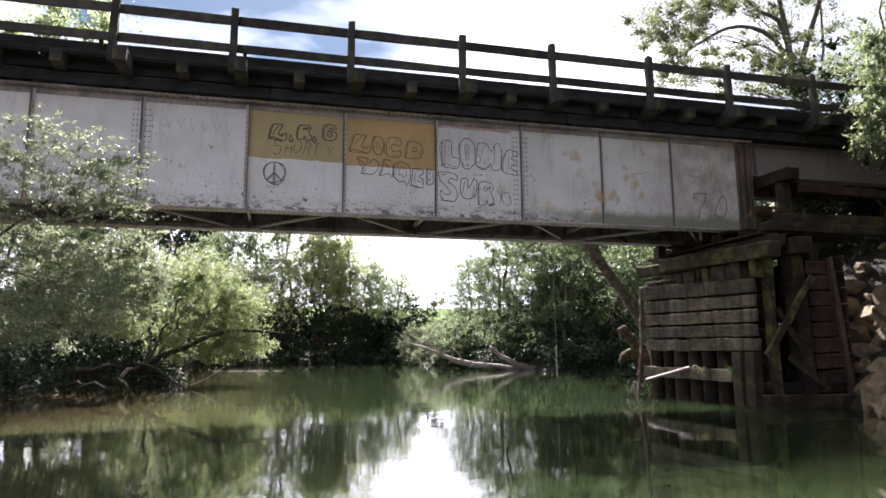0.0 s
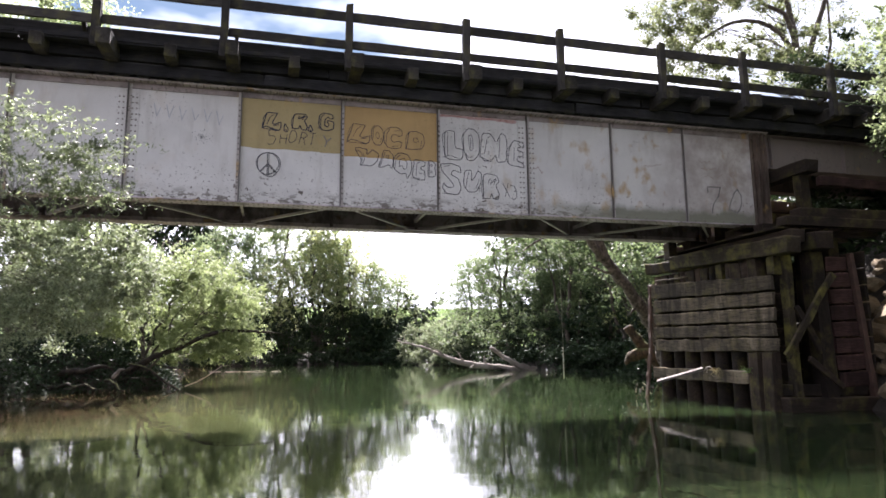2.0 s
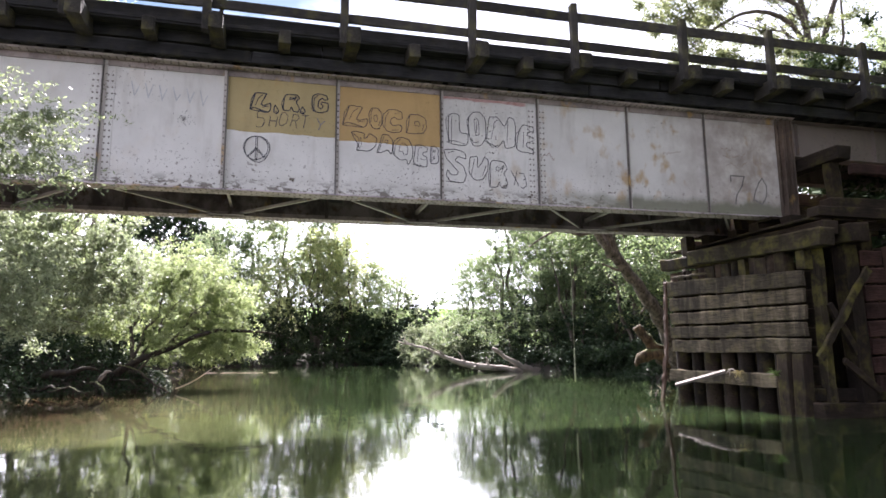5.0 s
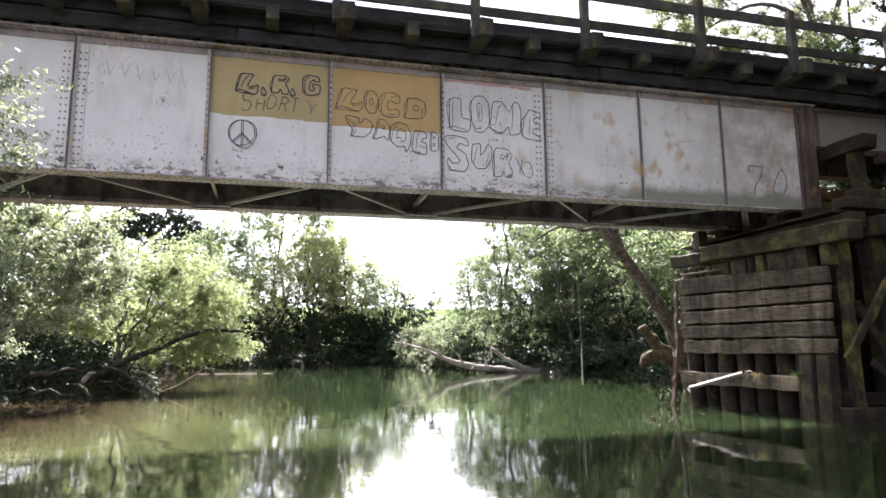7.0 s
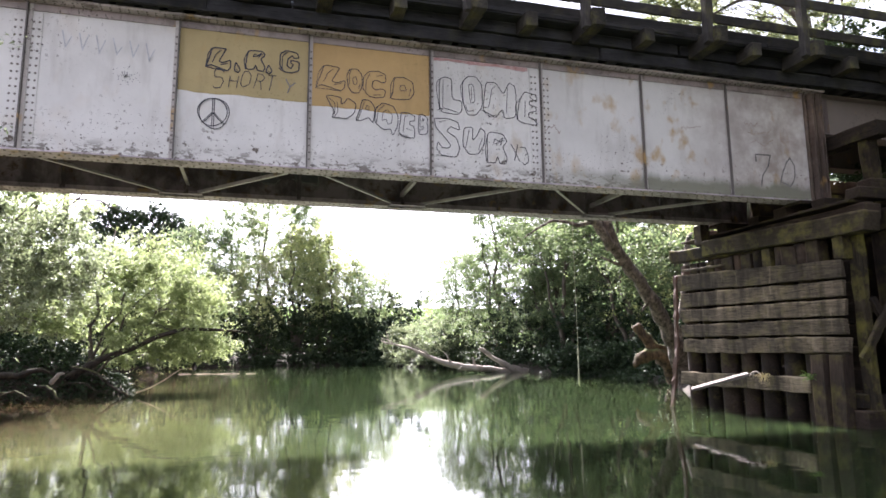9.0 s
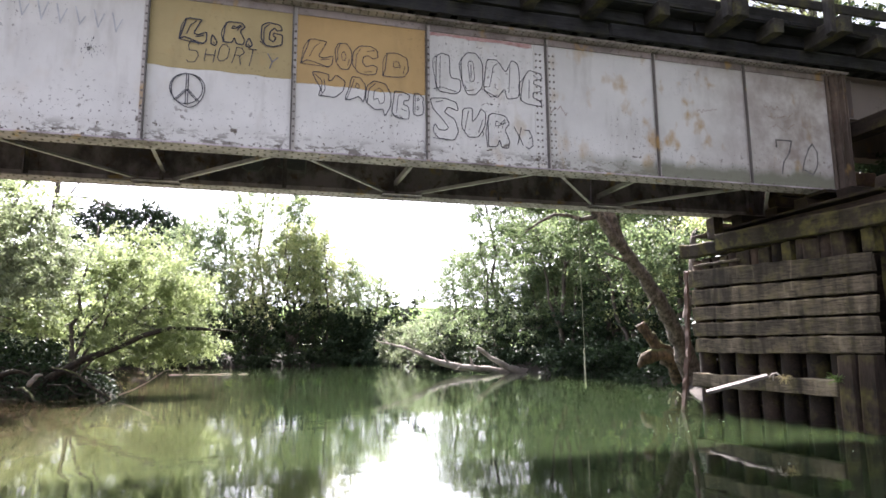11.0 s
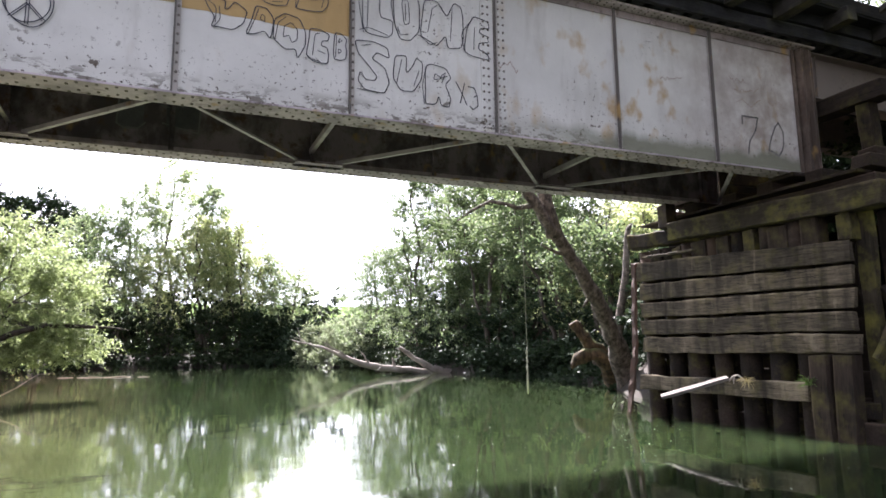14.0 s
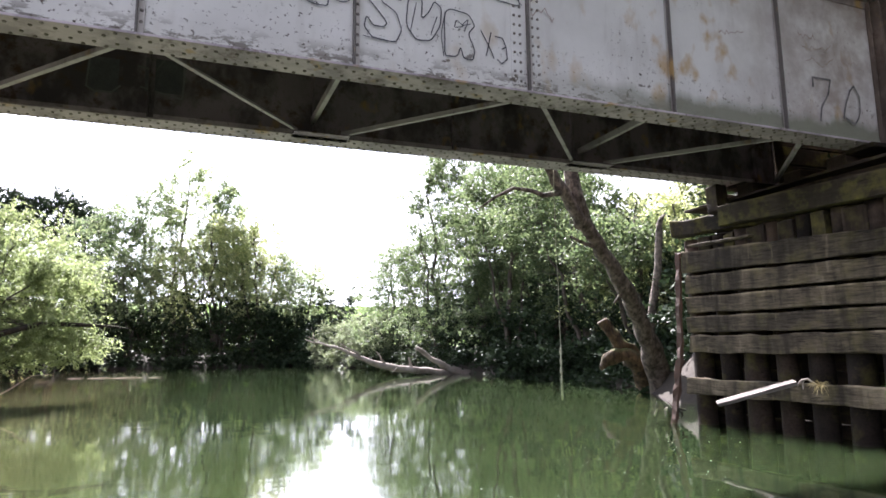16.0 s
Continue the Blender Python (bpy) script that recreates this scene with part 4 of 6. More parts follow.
# bracing between the girders, in the plane of the bottom flanges
bracing = thing("bottom_bracing", "pale steel angles in zigzag between the girders", "bridge bracing")
Z_BR = Z_BOT + 0.035
for i in range(-6, 5):
    a = 2.97 - 0.02 + 3.62 * (i - 1) + 0.05
    if a - 1.8 > X1 or a + 1.8 < X0:
        continue
    for sx in (-1, 1):
        p, q = Vector((a + sx * 1.72, Y_NEAR + 0.1, Z_BR)), Vector((a + sx * 0.25, Y_FAR - 0.16, Z_BR))
        if X0 + 0.3 < p.x < X1 - 0.2 and X0 < q.x < X1:
            L = (q - p).length
            ob = plates("brace_angle", [((-L / 2, -0.024, 0.0), (L / 2, 0.024, 0.008)), ((-L / 2, 0.016, 0.008), (L / 2, 0.024, 0.05))], MAT_BRACE, bracing, "", 0.002)
            ob.matrix_basis = aligned(p, q)
    if X0 < a < X1 - 0.6:
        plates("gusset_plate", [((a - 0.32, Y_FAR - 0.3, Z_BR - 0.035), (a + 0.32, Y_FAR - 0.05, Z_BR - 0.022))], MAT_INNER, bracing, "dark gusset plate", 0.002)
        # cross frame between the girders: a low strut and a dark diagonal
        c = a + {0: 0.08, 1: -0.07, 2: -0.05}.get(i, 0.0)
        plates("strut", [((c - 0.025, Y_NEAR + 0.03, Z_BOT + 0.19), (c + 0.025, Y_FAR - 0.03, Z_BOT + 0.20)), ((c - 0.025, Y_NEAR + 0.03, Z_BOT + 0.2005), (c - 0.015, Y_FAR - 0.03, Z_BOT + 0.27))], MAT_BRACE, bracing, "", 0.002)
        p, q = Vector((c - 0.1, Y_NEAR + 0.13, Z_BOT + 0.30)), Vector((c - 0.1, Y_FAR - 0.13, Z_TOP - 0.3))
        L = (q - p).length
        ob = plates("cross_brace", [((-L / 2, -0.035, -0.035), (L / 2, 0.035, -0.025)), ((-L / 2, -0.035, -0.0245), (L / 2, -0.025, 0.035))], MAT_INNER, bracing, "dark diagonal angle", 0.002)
        ob.matrix_basis = aligned(p, q)

# shallower girders of the next span, past the pier
for y in (Y_NEAR + 0.12, Y_FAR - 0.12):
    ag = thing("approach_girder", "grey steel girder of the shallower approach span", "bridge girder")
    plates("web_panel", [((10.13, y - 0.006, 4.92), (19.5, y + 0.006, Z_TOP - 0.02))], MAT_APPROACH, ag)
    plates("top_flange", [((10.13, y - 0.15, Z_TOP - 0.022), (19.5, y + 0.15, Z_TOP))], MAT_APPROACH, ag)
    plates("bottom_flange", [((10.13, y - 0.15, 4.9), (19.5, y + 0.15, 4.921))], MAT_APPROACH, ag)
    for k in range(4):
        plates("stiffener", [((10.3 + k * 1.9, y - 0.1, 4.93), (10.315 + k * 1.9, y - 0.008, Z_TOP - 0.03))], MAT_APPROACH, ag, "", 0)

# ---- timber deck and railing ----
deck = thing("bridge_deck", "blackened creosoted timber deck on close ties", "bridge deck")
x, k = X0 + 0.1, 0
shared = [beam_mesh("tie", 2.46, 0.2, 0.21, MAT_DECK, 0.006, 4) for _ in range(4)]
while x < 19:
    part("tie", shared[k % 4], deck, "", Matrix.Translation((x, Y_NEAR + 1.0 + RNG.uniform(-0.03, 0.03), Z_TOP + 0.107)) @ pose(0, 0, 0, 0, 0, 90 + RNG.uniform(-0.6, 0.6)))
    x += 0.31 + RNG.uniform(-0.025, 0.025)
    k += 1
for y in (11.84, 12.02, 12.2, 12.5, 12.8, 13.1, 13.4, 13.7, 14.0, 14.18, 14.36):      # close stringers over the ties
    for xa, xb in ((X0, -5.2), (-5.18, 0.9), (0.92, 7.0), (7.02, 13.2), (13.22, 19.0)):
        beam("stringer", (xa, y, Z_TOP + 0.302), (xb, y, Z_TOP + 0.302), 0.17, 0.17, MAT_DECK, deck, cuts=8)
for j in range(11):
    y = 11.62 + j * 0.29
    gap = 0.03 if j % 3 else 0.0
    y += {1: -0.02, 2: 0.045}.get(j, 0)         # a seam lets the daylight through
    for xa, xb in ((X0, -3.9), (-3.88, 2.4), (2.42, 8.5), (8.52, 19.0)):
        beam("deck_plank", (xa, y, Z_DECK + 0.245), (xb, y, Z_DECK + 0.245), 0.27 - gap, 0.06, MAT_DECK, deck, cuts=8)
for xa, xb in ((X0, -3), (-2.98, 4.1), (4.12, 11.2), (11.22, 19.0)):
    beam("guard_timber", (xa, 11.62, Z_DECK + 0.36), (xb, 11.62, Z_DECK + 0.36), 0.18, 0.17, MAT_DECK, deck, cuts=10)
    beam("guard_timber", (xa, 14.5, Z_DECK + 0.36), (xb, 14.5, Z_DECK + 0.36), 0.18, 0.17, MAT_DECK, deck, cuts=10)

# dark strip added over the tie ends, where there is only shade
for xa, xb in ((X0, -6.1), (-6.08, -0.2), (-0.18, 5.6), (5.62, 11.4), (11.42, 19.0)):
    beam("edge_timber", (xa, 11.83, Z_TOP + 0.1), (xb, 11.83, Z_TOP + 0.1), 0.06, 0.19, MAT_DECK, deck, cuts=10, wear=0.01)
for xa, xb in ((X0, -4.6), (-4.58, 1.3), (1.32, 7.2), (7.22, 13.1), (13.12, 19.0)):
    beam("fascia_board", (xa, 11.53, Z_DECK + 0.31), (xb, 11.53, Z_DECK + 0.31), 0.05, 0.24, MAT_DECK, deck, cuts=10)

railing = thing("timber_railing", "weathered timber railing of square posts and two rails", "railing")
POSTS = [-10.6, -8.62, -6.65, -4.68, -2.70, -0.82, 1.19, 3.25, 5.07, 7.15, 8.99, 11.09, 13.05, 15.0, 17.0]
Y_POST = 11.2
for i, x in enumerate(POSTS):
    tilt = RNG.uniform(-0.02, 0.02)
    beam("post", (x, Y_POST, Z_DECK - 0.02), (x + tilt, Y_POST, 6.96 + RNG.uniform(-0.02, 0.02)), 0.12, 0.12, MAT_RAIL, railing, cuts=4)
    beam("outrigger", (x + 0.14, 11.06, Z_DECK + 0.108), (x + 0.14, 11.752, Z_DECK + 0.108), 0.21, 0.26, MAT_OUTRIG, railing, "long tie end that carries the post", cuts=4)
    if i + 1 < len(POSTS):
        xm = (x + POSTS[i + 1]) / 2 + 0.12
        beam("short_outrigger", (xm, 11.36, Z_DECK + 0.1), (xm, 11.752, Z_DECK + 0.1), 0.18, 0.22, MAT_OUTRIG, railing, cuts=4)
        for z, h in ((6.80, 0.16), (6.295, 0.145)):
            beam("rail", (x - 0.02, Y_POST + 0.085, z), (POSTS[i + 1] + 0.02, Y_POST + 0.085, z + RNG.uniform(-0.012, 0.012)), 0.05, h, MAT_RAIL, railing, cuts=4, wear=0.004)
for x in (-3.0, -0.72, 1.1, 10.95):
    beam("strut", (x + 0.05, 11.75, Z_DECK + 0.3), (x + 0.1, Y_POST + 0.07, 6.3), 0.06, 0.1, MAT_RAIL, railing, cuts=3)

# ---- timber pier ----
pier = thing("timber_pier", "dark timber pier with plank facing, round piles and mossy cap beams", "bridge pier")
PX, PY0, PY1 = 9.05, 10.95, 15.0
near_z, far_z = (2.50, 2.19, 1.91, 1.62, 1.34, 1.06), (2.72, 2.33, 1.99, 1.69, 1.39, 1.09)
for i in range(5):
    zn, zf = (near_z[i] + near_z[i + 1]) / 2, (far_z[i] + far_z[i + 1]) / 2
    hn, hf = near_z[i] - near_z[i + 1] - 0.05, far_z[i] - far_z[i + 1] - 0.055
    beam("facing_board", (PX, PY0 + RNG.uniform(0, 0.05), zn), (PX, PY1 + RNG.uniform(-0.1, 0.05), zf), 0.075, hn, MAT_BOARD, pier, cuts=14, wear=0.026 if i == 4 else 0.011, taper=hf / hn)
for k in range(7):
    y = 11.85 + k * 0.52
    v, f = [], []
    tube(v, f, bent((9.32 + RNG.uniform(-0.04, 0.04), y, -1.2), (9.3, y + RNG.uniform(-0.06, 0.06), 2.9), 0, RNG, 6, 0.004), [0.155 * RNG.uniform(0.9, 1.1)] * 7, 12)
    part("round_post", mesh_of("round_post", v, f, MAT_PILE, True), pier)
# boards added behind the piles to stop daylight in the gaps
for z in (0.0, 0.34, 0.68, 1.02, 1.36, 1.7, 2.04, 2.38):
    beam("back_board", (9.62, 11.3, z), (9.62, 15.05, z + 0.02), 0.07, 0.33, MAT_PILE, pier, cuts=6, wear=0.01)
beam("corner_post", (PX - 0.03, 11.52, -1.0), (PX - 0.03, 11.5, 1.06), 0.2, 0.24, MAT_PILE, pier)
beam("corner_post", (PX + 0.02, 11.25, -1.0), (PX + 0.03, 11.2, 1.06), 0.2, 0.26, MAT_PILE, pier)
beam("waler", (PX - 0.06, 11.65, 0.59), (PX - 0.06, 15.0, 0.60), 0.11, 0.235, MAT_BOARD, pier, "mossy horizontal waler", cuts=10, wear=0.014)
# caps above the facing
beam("cap_beam", (9.17, 10.5, 3.0), (9.15, 14.15, 3.12), 0.30, 0.30, MAT_MOSSY, pier, "mossy cap beam", cuts=10, wear=0.012)
beam("cap_beam", (9.52, 10.8, 3.22), (9.50, 14.3, 3.22), 0.34, 0.24, MAT_PILE, pier, cuts=8, wear=0.012)
beam("cap_timber", (9.38, 13.0, 3.0), (9.10, 15.2, 3.10), 0.25, 0.26, MAT_MOSSY, pier, "mossy split timber end", cuts=9, wear=0.022, bevel=0.02)
beam("block", (9.12, 14.25, 3.2), (9.12, 14.27, 3.62), 0.22, 0.22, MAT_PILE, pier, cuts=2)
beam("split_board", (9.05, 13.6, 2.735), (9.0, 14.75, 2.755), 0.10, 0.035, MAT_BOARD, pier, cuts=6, wear=0.01)
beam("cap_beam", (9.95, 10.6, 3.12), (9.95, 15.0, 3.12), 0.36, 0.32, MAT_PILE, pier, cuts=8, wear=0.012)
for k in range(8):
    y = 11.1 + k * 0.5
    beam("block", (9.24, y, 2.5), (9.24, y + 0.01, 2.86 + 0.03 * (k % 2)), 0.22, 0.2 + 0.06 * (k % 3), MAT_MOSSY if k % 3 == 0 else MAT_PILE, pier, cuts=2)
for k in range(6):
    y = 10.9 + k * 0.75
    beam("stringer", (9.3 + 0.1 * (k % 2), y, 3.50), (12.2, y, 3.50), 0.28, 0.17, MAT_PILE, pier, cuts=4)
for y in (Y_NEAR, Y_FAR):
    beam("bearing_block", (9.3, y, 3.595), (10.6, y, 3.595), 0.42, 0.05, MAT_PILE, pier, cuts=3)
# upstream face: posts, braces and a second boarded wall
beam("front_post", (9.40, 11.0, -1.0), (9.36, 10.98, 2.95), 0.15, 0.17, MAT_MOSSPOST, pier, "yellow-mossy slim upright", cuts=10, wear=0.016)
beam("front_post", (10.12, 11.0, -1.0), (9.98, 11.0, 2.95), 0.28, 0.28, MAT_PILE, pier, cuts=8)
beam("front_brace", (9.1, 10.82, 1.0), (10.25, 10.82, 2.5), 0.08, 0.125, MAT_MOSSPOST, pier, "mossy diagonal brace", cuts=9, wear=0.014)
beam("front_brace", (9.45, 10.9, 1.9), (9.95, 10.9, 1.05), 0.07, 0.11, MAT_PILE, pier, cuts=4)
beam("front_brace", (9.6, 10.85, 0.95), (10.3, 10.85, 0.42), 0.06, 0.11, MAT_PILE, pier, cuts=4)
beam("sill", (9.1, 10.95, 0.12), (11.3, 10.95, 0.10), 0.26, 0.26, MAT_PILE, pier, cuts=6)
beam("sill", (9.2, 11.1, 0.38), (11.0, 11.1, 0.36), 0.22, 0.2, MAT_PILE, pier, cuts=6)
for i in range(8):
    z = 2.72 - i * 0.31
    beam("wall_board", (10.28 + 0.01 * i, 11.0, z), (10.78 + 0.035 * i, 11.0, z + 0.02), 0.07, 0.27, MAT_REDBOARD, pier, cuts=4, wear=0.01)
beam("wall_edge", (10.85, 10.96, 2.95), (11.15, 10.96, -0.3), 0.09, 0.1, MAT_RUST, pier, "rusty edge strip", cuts=5)
for k in range(6):
    y = 11.6 + k * 0.68
    beam("inner_post", (11.0, y, -0.5), (11.0, y, 3.3), 0.26, 0.26, MAT_PILE, pier, cuts=4)
for i in range(9):
    z = 0.2 + i * 0.33
    beam("back_board", (11.17, 10.95, z), (11.17, 15.1, z), 0.06, 0.31, MAT_PILE, pier, cuts=5)
# end wall and top planks added to keep sun out of the pier
for i in range(9):
    z = 0.15 + i * 0.33
    beam("end_board", (9.42, 15.12, z), (11.2, 15.12, z), 0.06, 0.32, MAT_PILE, pier, cuts=4)
for i in range(4):
    beam("top_plank", (9.45 + i * 0.5, 10.9, 3.39), (9.45 + i * 0.5, 15.1, 3.39), 0.48, 0.04, MAT_PILE, pier, cuts=4)
# bent that carries the approach span
beam("bent_cap", (10.28, 11.05, 4.70), (10.28, 14.9, 4.70), 0.30, 0.24, MAT_PILE, pier, "dark bent cap", cuts=8, wear=0.012)
for y in (11.4, 12.7, 14.2):
    beam("bent_post", (10.36, y, 3.5), (10.28, y, 4.585), 0.2, 0.2, MAT_PILE, pier, cuts=4)
beam("bent_girt", (10.45, 11.15, 4.42), (12.9, 11.15, 4.36), 0.14, 0.18, MAT_REDBOARD, pier, "reddish girt", cuts=8, wear=0.014)
beam("bent_girt", (9.9, 11.2, 3.72), (12.6, 11.2, 3.76), 0.26, 0.22, MAT_PILE, pier, cuts=6)
for y in (Y_NEAR + 0.12, Y_FAR - 0.12):
    beam("bearing_block", (10.13, y, 4.86), (10.5, y, 4.86), 0.36, 0.07, MAT_PILE, pier, cuts=2)
# timber stack added to close the bright gap below the approach span
for k, z in enumerate((3.74, 4.07, 4.40, 4.72)):
    beam("wall_timber", (10.14, 14.72, z), (13.6, 14.74, z + 0.02), 0.24, 0.30, MAT_PILE if k % 2 else MAT_MOSSY, pier, cuts=6, wear=0.012)
# rusty strip at the far edge of the facing
beam("edge_board", (9.02, 15.07, 2.68), (8.98, 15.14, 1.0), 0.05, 0.11, MAT_RUST, pier, "rusty ragged edge board", cuts=12, wear=0.016)
beam("edge_board", (8.98, 15.14, 1.02), (8.90, 15.34, -0.3), 0.06, 0.12, MAT_RUST, pier, "rusty ragged edge board", cuts=10, wear=0.024)
loose = thing("loose_plank", "sun-bleached pale plank jammed against the pier waler", "plank")
beam("plank_body", (8.05, 13.42, 0.46), (8.78, 12.85, 0.74), 0.15, 0.045, MAT_PALE, loose, twist=12, cuts=4)


def tuft(name, label, at, n_, size, mat, seed, up=0.6):
    """A little bunch of blades."""
    rr_ = random.Random(seed)
    th = thing(name, label, "plant", at=at)
    v, f = [], []
    for _ in range(n_):
        e = Vector((rr_.uniform(-1, 0.5), rr_.uniform(-1, 1), rr_.uniform(-1 + up, up + 0.4))) * size
        tube(v, f, bent((0, 0, 0), e, 0.03, rr_, 3, 0.08), [0.004, 0.004, 0.003, 0.001], 4)
    part("blades", mesh_of("blades", v, f, mat), th, kind="stuff")


hook = thing("hooked_twig", "pale hooked twig stuck beside the loose plank", "twig", at=(8.86, 12.74, 0.74))
v, f = [], []
tube(v, f, [Vector(p) for p in ((0.03, -0.08, -0.02), (0.0, 0.0, 0.04), (-0.03, 0.06, 0.02), (-0.06, 0.11, -0.05))], [0.012, 0.014, 0.013, 0.009], 6)
tube(v, f, [Vector(p) for p in ((-0.02, 0.04, 0.03), (-0.03, 0.05, -0.03), (-0.03, 0.05, -0.09))], [0.010, 0.010, 0.007], 6)
part("stem", mesh_of("stem", v, f, MAT_LOG, True), hook)
tuft("dry_grass_tuft", "yellow tuft of dry grass caught on the waler", (8.88, 12.58, 0.70), 34, 0.13, MAT_STRAW, 4, 0.1)
tuft("weed_tuft", "small green weed growing from the waler end", (8.9, 11.62, 0.68), 50, 0.13, MAT_GRASS, 5, 0.7)
debris = thing("flood_debris", "pale twigs and rubbish caught at the pier foot", "debris", at=(9.0, 15.35, 0.0))
rr_ = random.Random(12)
for k in range(9):
    p = Vector((rr_.uniform(-0.2, 0.15), rr_.uniform(-0.15, 0.35), rr_.uniform(0.0, 0.25)))
    q = p + Vector((rr_.uniform(-0.25, 0.1), rr_.uniform(-0.3, 0.3), rr_.uniform(-0.12, 0.45)))
    v, f = [], []
    tube(v, f, bent(p, q, 0.02, rr_, 4, 0.06), [0.018, 0.02, 0.016, 0.012, 0.006], 5)
    part("twig", mesh_of("twig", v, f, MAT_LOG if k % 4 == 0 else MAT_LIMB, True), debris)


# ---- left bank ----
tree("willow_tree", "broad bright green willow leaning over the river", (-4.4, 25.2, 0.7),
     [((2.6, 0.4, 3.9), 0.05), ((1.9, 0.6, 4.3), 0.06), ((0.6, 0.6, 4.4), 0.08), ((3.2, 0.2, 2.9), 0.045)],
     [(-2.5, 25.7, 3.45, 1.45, 1.4, 1.3, 130), (-1.5, 25.5, 2.6, 1.15, 1.2, 1.15, 110), (-3.7, 25.8, 2.9, 1.5, 1.6, 1.8, 110), (-1.3, 25.4, 1.45, 1.15, 1.0, 0.5, 80), (-3.0, 25.2, 1.6, 1.3, 0.9, 0.7, 70)],
     64000, 0.098, MAT_WILLOW, 11, "tree", clump=0.40, aspect=3.2, droop=0.3, limbs=80)
tree("willow_tree", "dense grey-green willow crowding the bank", (-8.0, 20.4, 0.8),
     [((1.2, 0.3, 5.0), 0.09), ((-0.6, 0.8, 5.2), 0.10), ((3.4, 0.2, 4.0), 0.07), ((2.4, -0.6, 2.6), 0.06)],
     [(-7.2, 20.2, 4.0, 1.9, 1.8, 2.4, 90), (-5.4, 20.6, 4.3, 1.5, 1.4, 1.5, 80), (-4.3, 20.8, 3.4, 1.25, 1.2, 1.2, 80), (-5.6, 20.2, 2.6, 1.6, 1.3, 1.1, 80), (-9.5, 20.5, 4.2, 2.0, 2.0, 2.4, 40), (-6.8, 19.4, 2.2, 1.3, 0.9, 0.9, 50)],
     62000, 0.106, MAT_NEAR, 12, "tree", clump=0.42, aspect=2.8, droop=0.3, limbs=70)
tree("willow_tree", "tall willow behind the bank thicket", (-8.5, 27.0, 1.2),
     [((0.6, 0, 6.5), 0.2), ((2.2, 0.5, 5.6), 0.16)],
     [(-7.9, 27.0, 4.6, 2.6, 2.0, 2.4, 90), (-5.8, 27.4, 3.0, 1.5, 1.6, 1.6, 50)],
     24000, 0.15, MAT_WILLOW, 13, "tree", clump=0.65, aspect=2.6)
tree("near_willow", "willow branches reaching over the water before the bridge", (-6.2, 9.2, 0.6),
     [((3.6, -0.9, 2.2), 0.07), ((2.8, -1.0, 4.4), 0.08), ((1.2, -0.2, 5.2), 0.12)],
     [(-2.55, 8.1, 2.75, 0.75, 0.6, 0.5, 26), (-1.8, 8.1, 2.85, 0.40, 0.35, 0.3, 10), (-2.9, 8.2, 3.45, 0.6, 0.5, 0.55, 20), (-2.2, 8.1, 3.35, 0.5, 0.4, 0.5, 13),
      (-2.9, 9.0, 1.6, 0.7, 0.5, 0.55, 32), (-2.5, 9.2, 2.2, 0.65, 0.5, 0.45, 22), (-2.2, 9.0, 1.75, 0.5, 0.4, 0.35, 14), (-3.7, 8.5, 3.3, 0.8, 0.7, 0.9, 20), (-2.0, 8.2, 3.1, 0.4, 0.35, 0.35, 10), (-3.4, 9.0, 2.6, 0.6, 0.5, 0.6, 18)],
     21000, 0.055, MAT_NEAR, 14, "tree", clump=0.27, aspect=3.6, limbs=110, droop=0.35, slim=0.16, spray=0.35)
tree("bank_tree", "tall leafy tree on the bank past the bridge", (-11.0, 33.0, 1.5), [((0.6, 0, 16), 0.35), ((2.5, 0.5, 13), 0.22)],
     [(-10.2, 33, 14.0, 3.2, 2.8, 4.2, 60), (-10.6, 33, 8.0, 3.5, 3.0, 4.0, 50)], 42000, 0.17, MAT_FARLEAF, 15, clump=1.0)
# roots and flood wood at the water's edge below the willow
wood = thing("driftwood_pile", "mossy roots and pale broken wood on the muddy bank", "driftwood", at=(-5.6, 23.2, 0.15))
rr = random.Random(77)
for k, (p, q, r, m_) in enumerate((((-1.2, 0.6, 0.35), (0.9, 0.2, 0.55), 0.11, "MOSS"), ((-0.6, -0.3, 0.0), (0.5, -0.9, 0.12), 0.045, "MOSS"), ((0.95, 0.1, 0.28), (1.3, -0.1, 0.52), 0.06, "PALE"),
                               ((-1.6, -0.2, 0.1), (-0.4, -0.8, 0.1), 0.06, "MOSS"), ((0.8, -0.2, 0.2), (1.5, -1.0, -0.1), 0.05, "MOSS"), ((-0.2, -0.6, 0.0), (1.2, -1.3, 0.0), 0.025, "MOSS"))):
    v, f = [], []
    tube(v, f, *along(bent(p, q, 0.06, rr, 5, 0.05), [r, r * 1.05, r, r * 0.85, r * 0.6, r * 0.3]), 8)
    part("root" if m_ == "MOSS" else "branch", mesh_of("root", gnarl(v, r * 0.4, 4.0), f, MAT_LIMB if m_ == "MOSS" else MAT_LOG, True), wood)
# crooked limb over the water with its twigs
limb = thing("fallen_limb", "bare crooked limb reaching low over the water", "branch", at=(-4.6, 24.6, 0.6))
rng = random.Random(5)
v, f = [], []
tube(v, f, [Vector(p) for p in ((0, 0, -0.1), (0.9, 0, 0.45), (1.7, -0.1, 0.75), (2.4, 0, 1.1), (3.1, 0.05, 1.32), (3.9, 0.1, 1.30), (4.6, 0.1, 1.25), (5.0, 0.1, 1.22))],
     [0.13, 0.11, 0.09, 0.075, 0.065, 0.045, 0.03, 0.012], 7)
tube(v, f, bent((0.2, -0.2, 0.2), (2.0, -0.8, -0.75), 0.1, rng, 6), [0.05, 0.05, 0.045, 0.04, 0.035, 0.03, 0.015], 6)
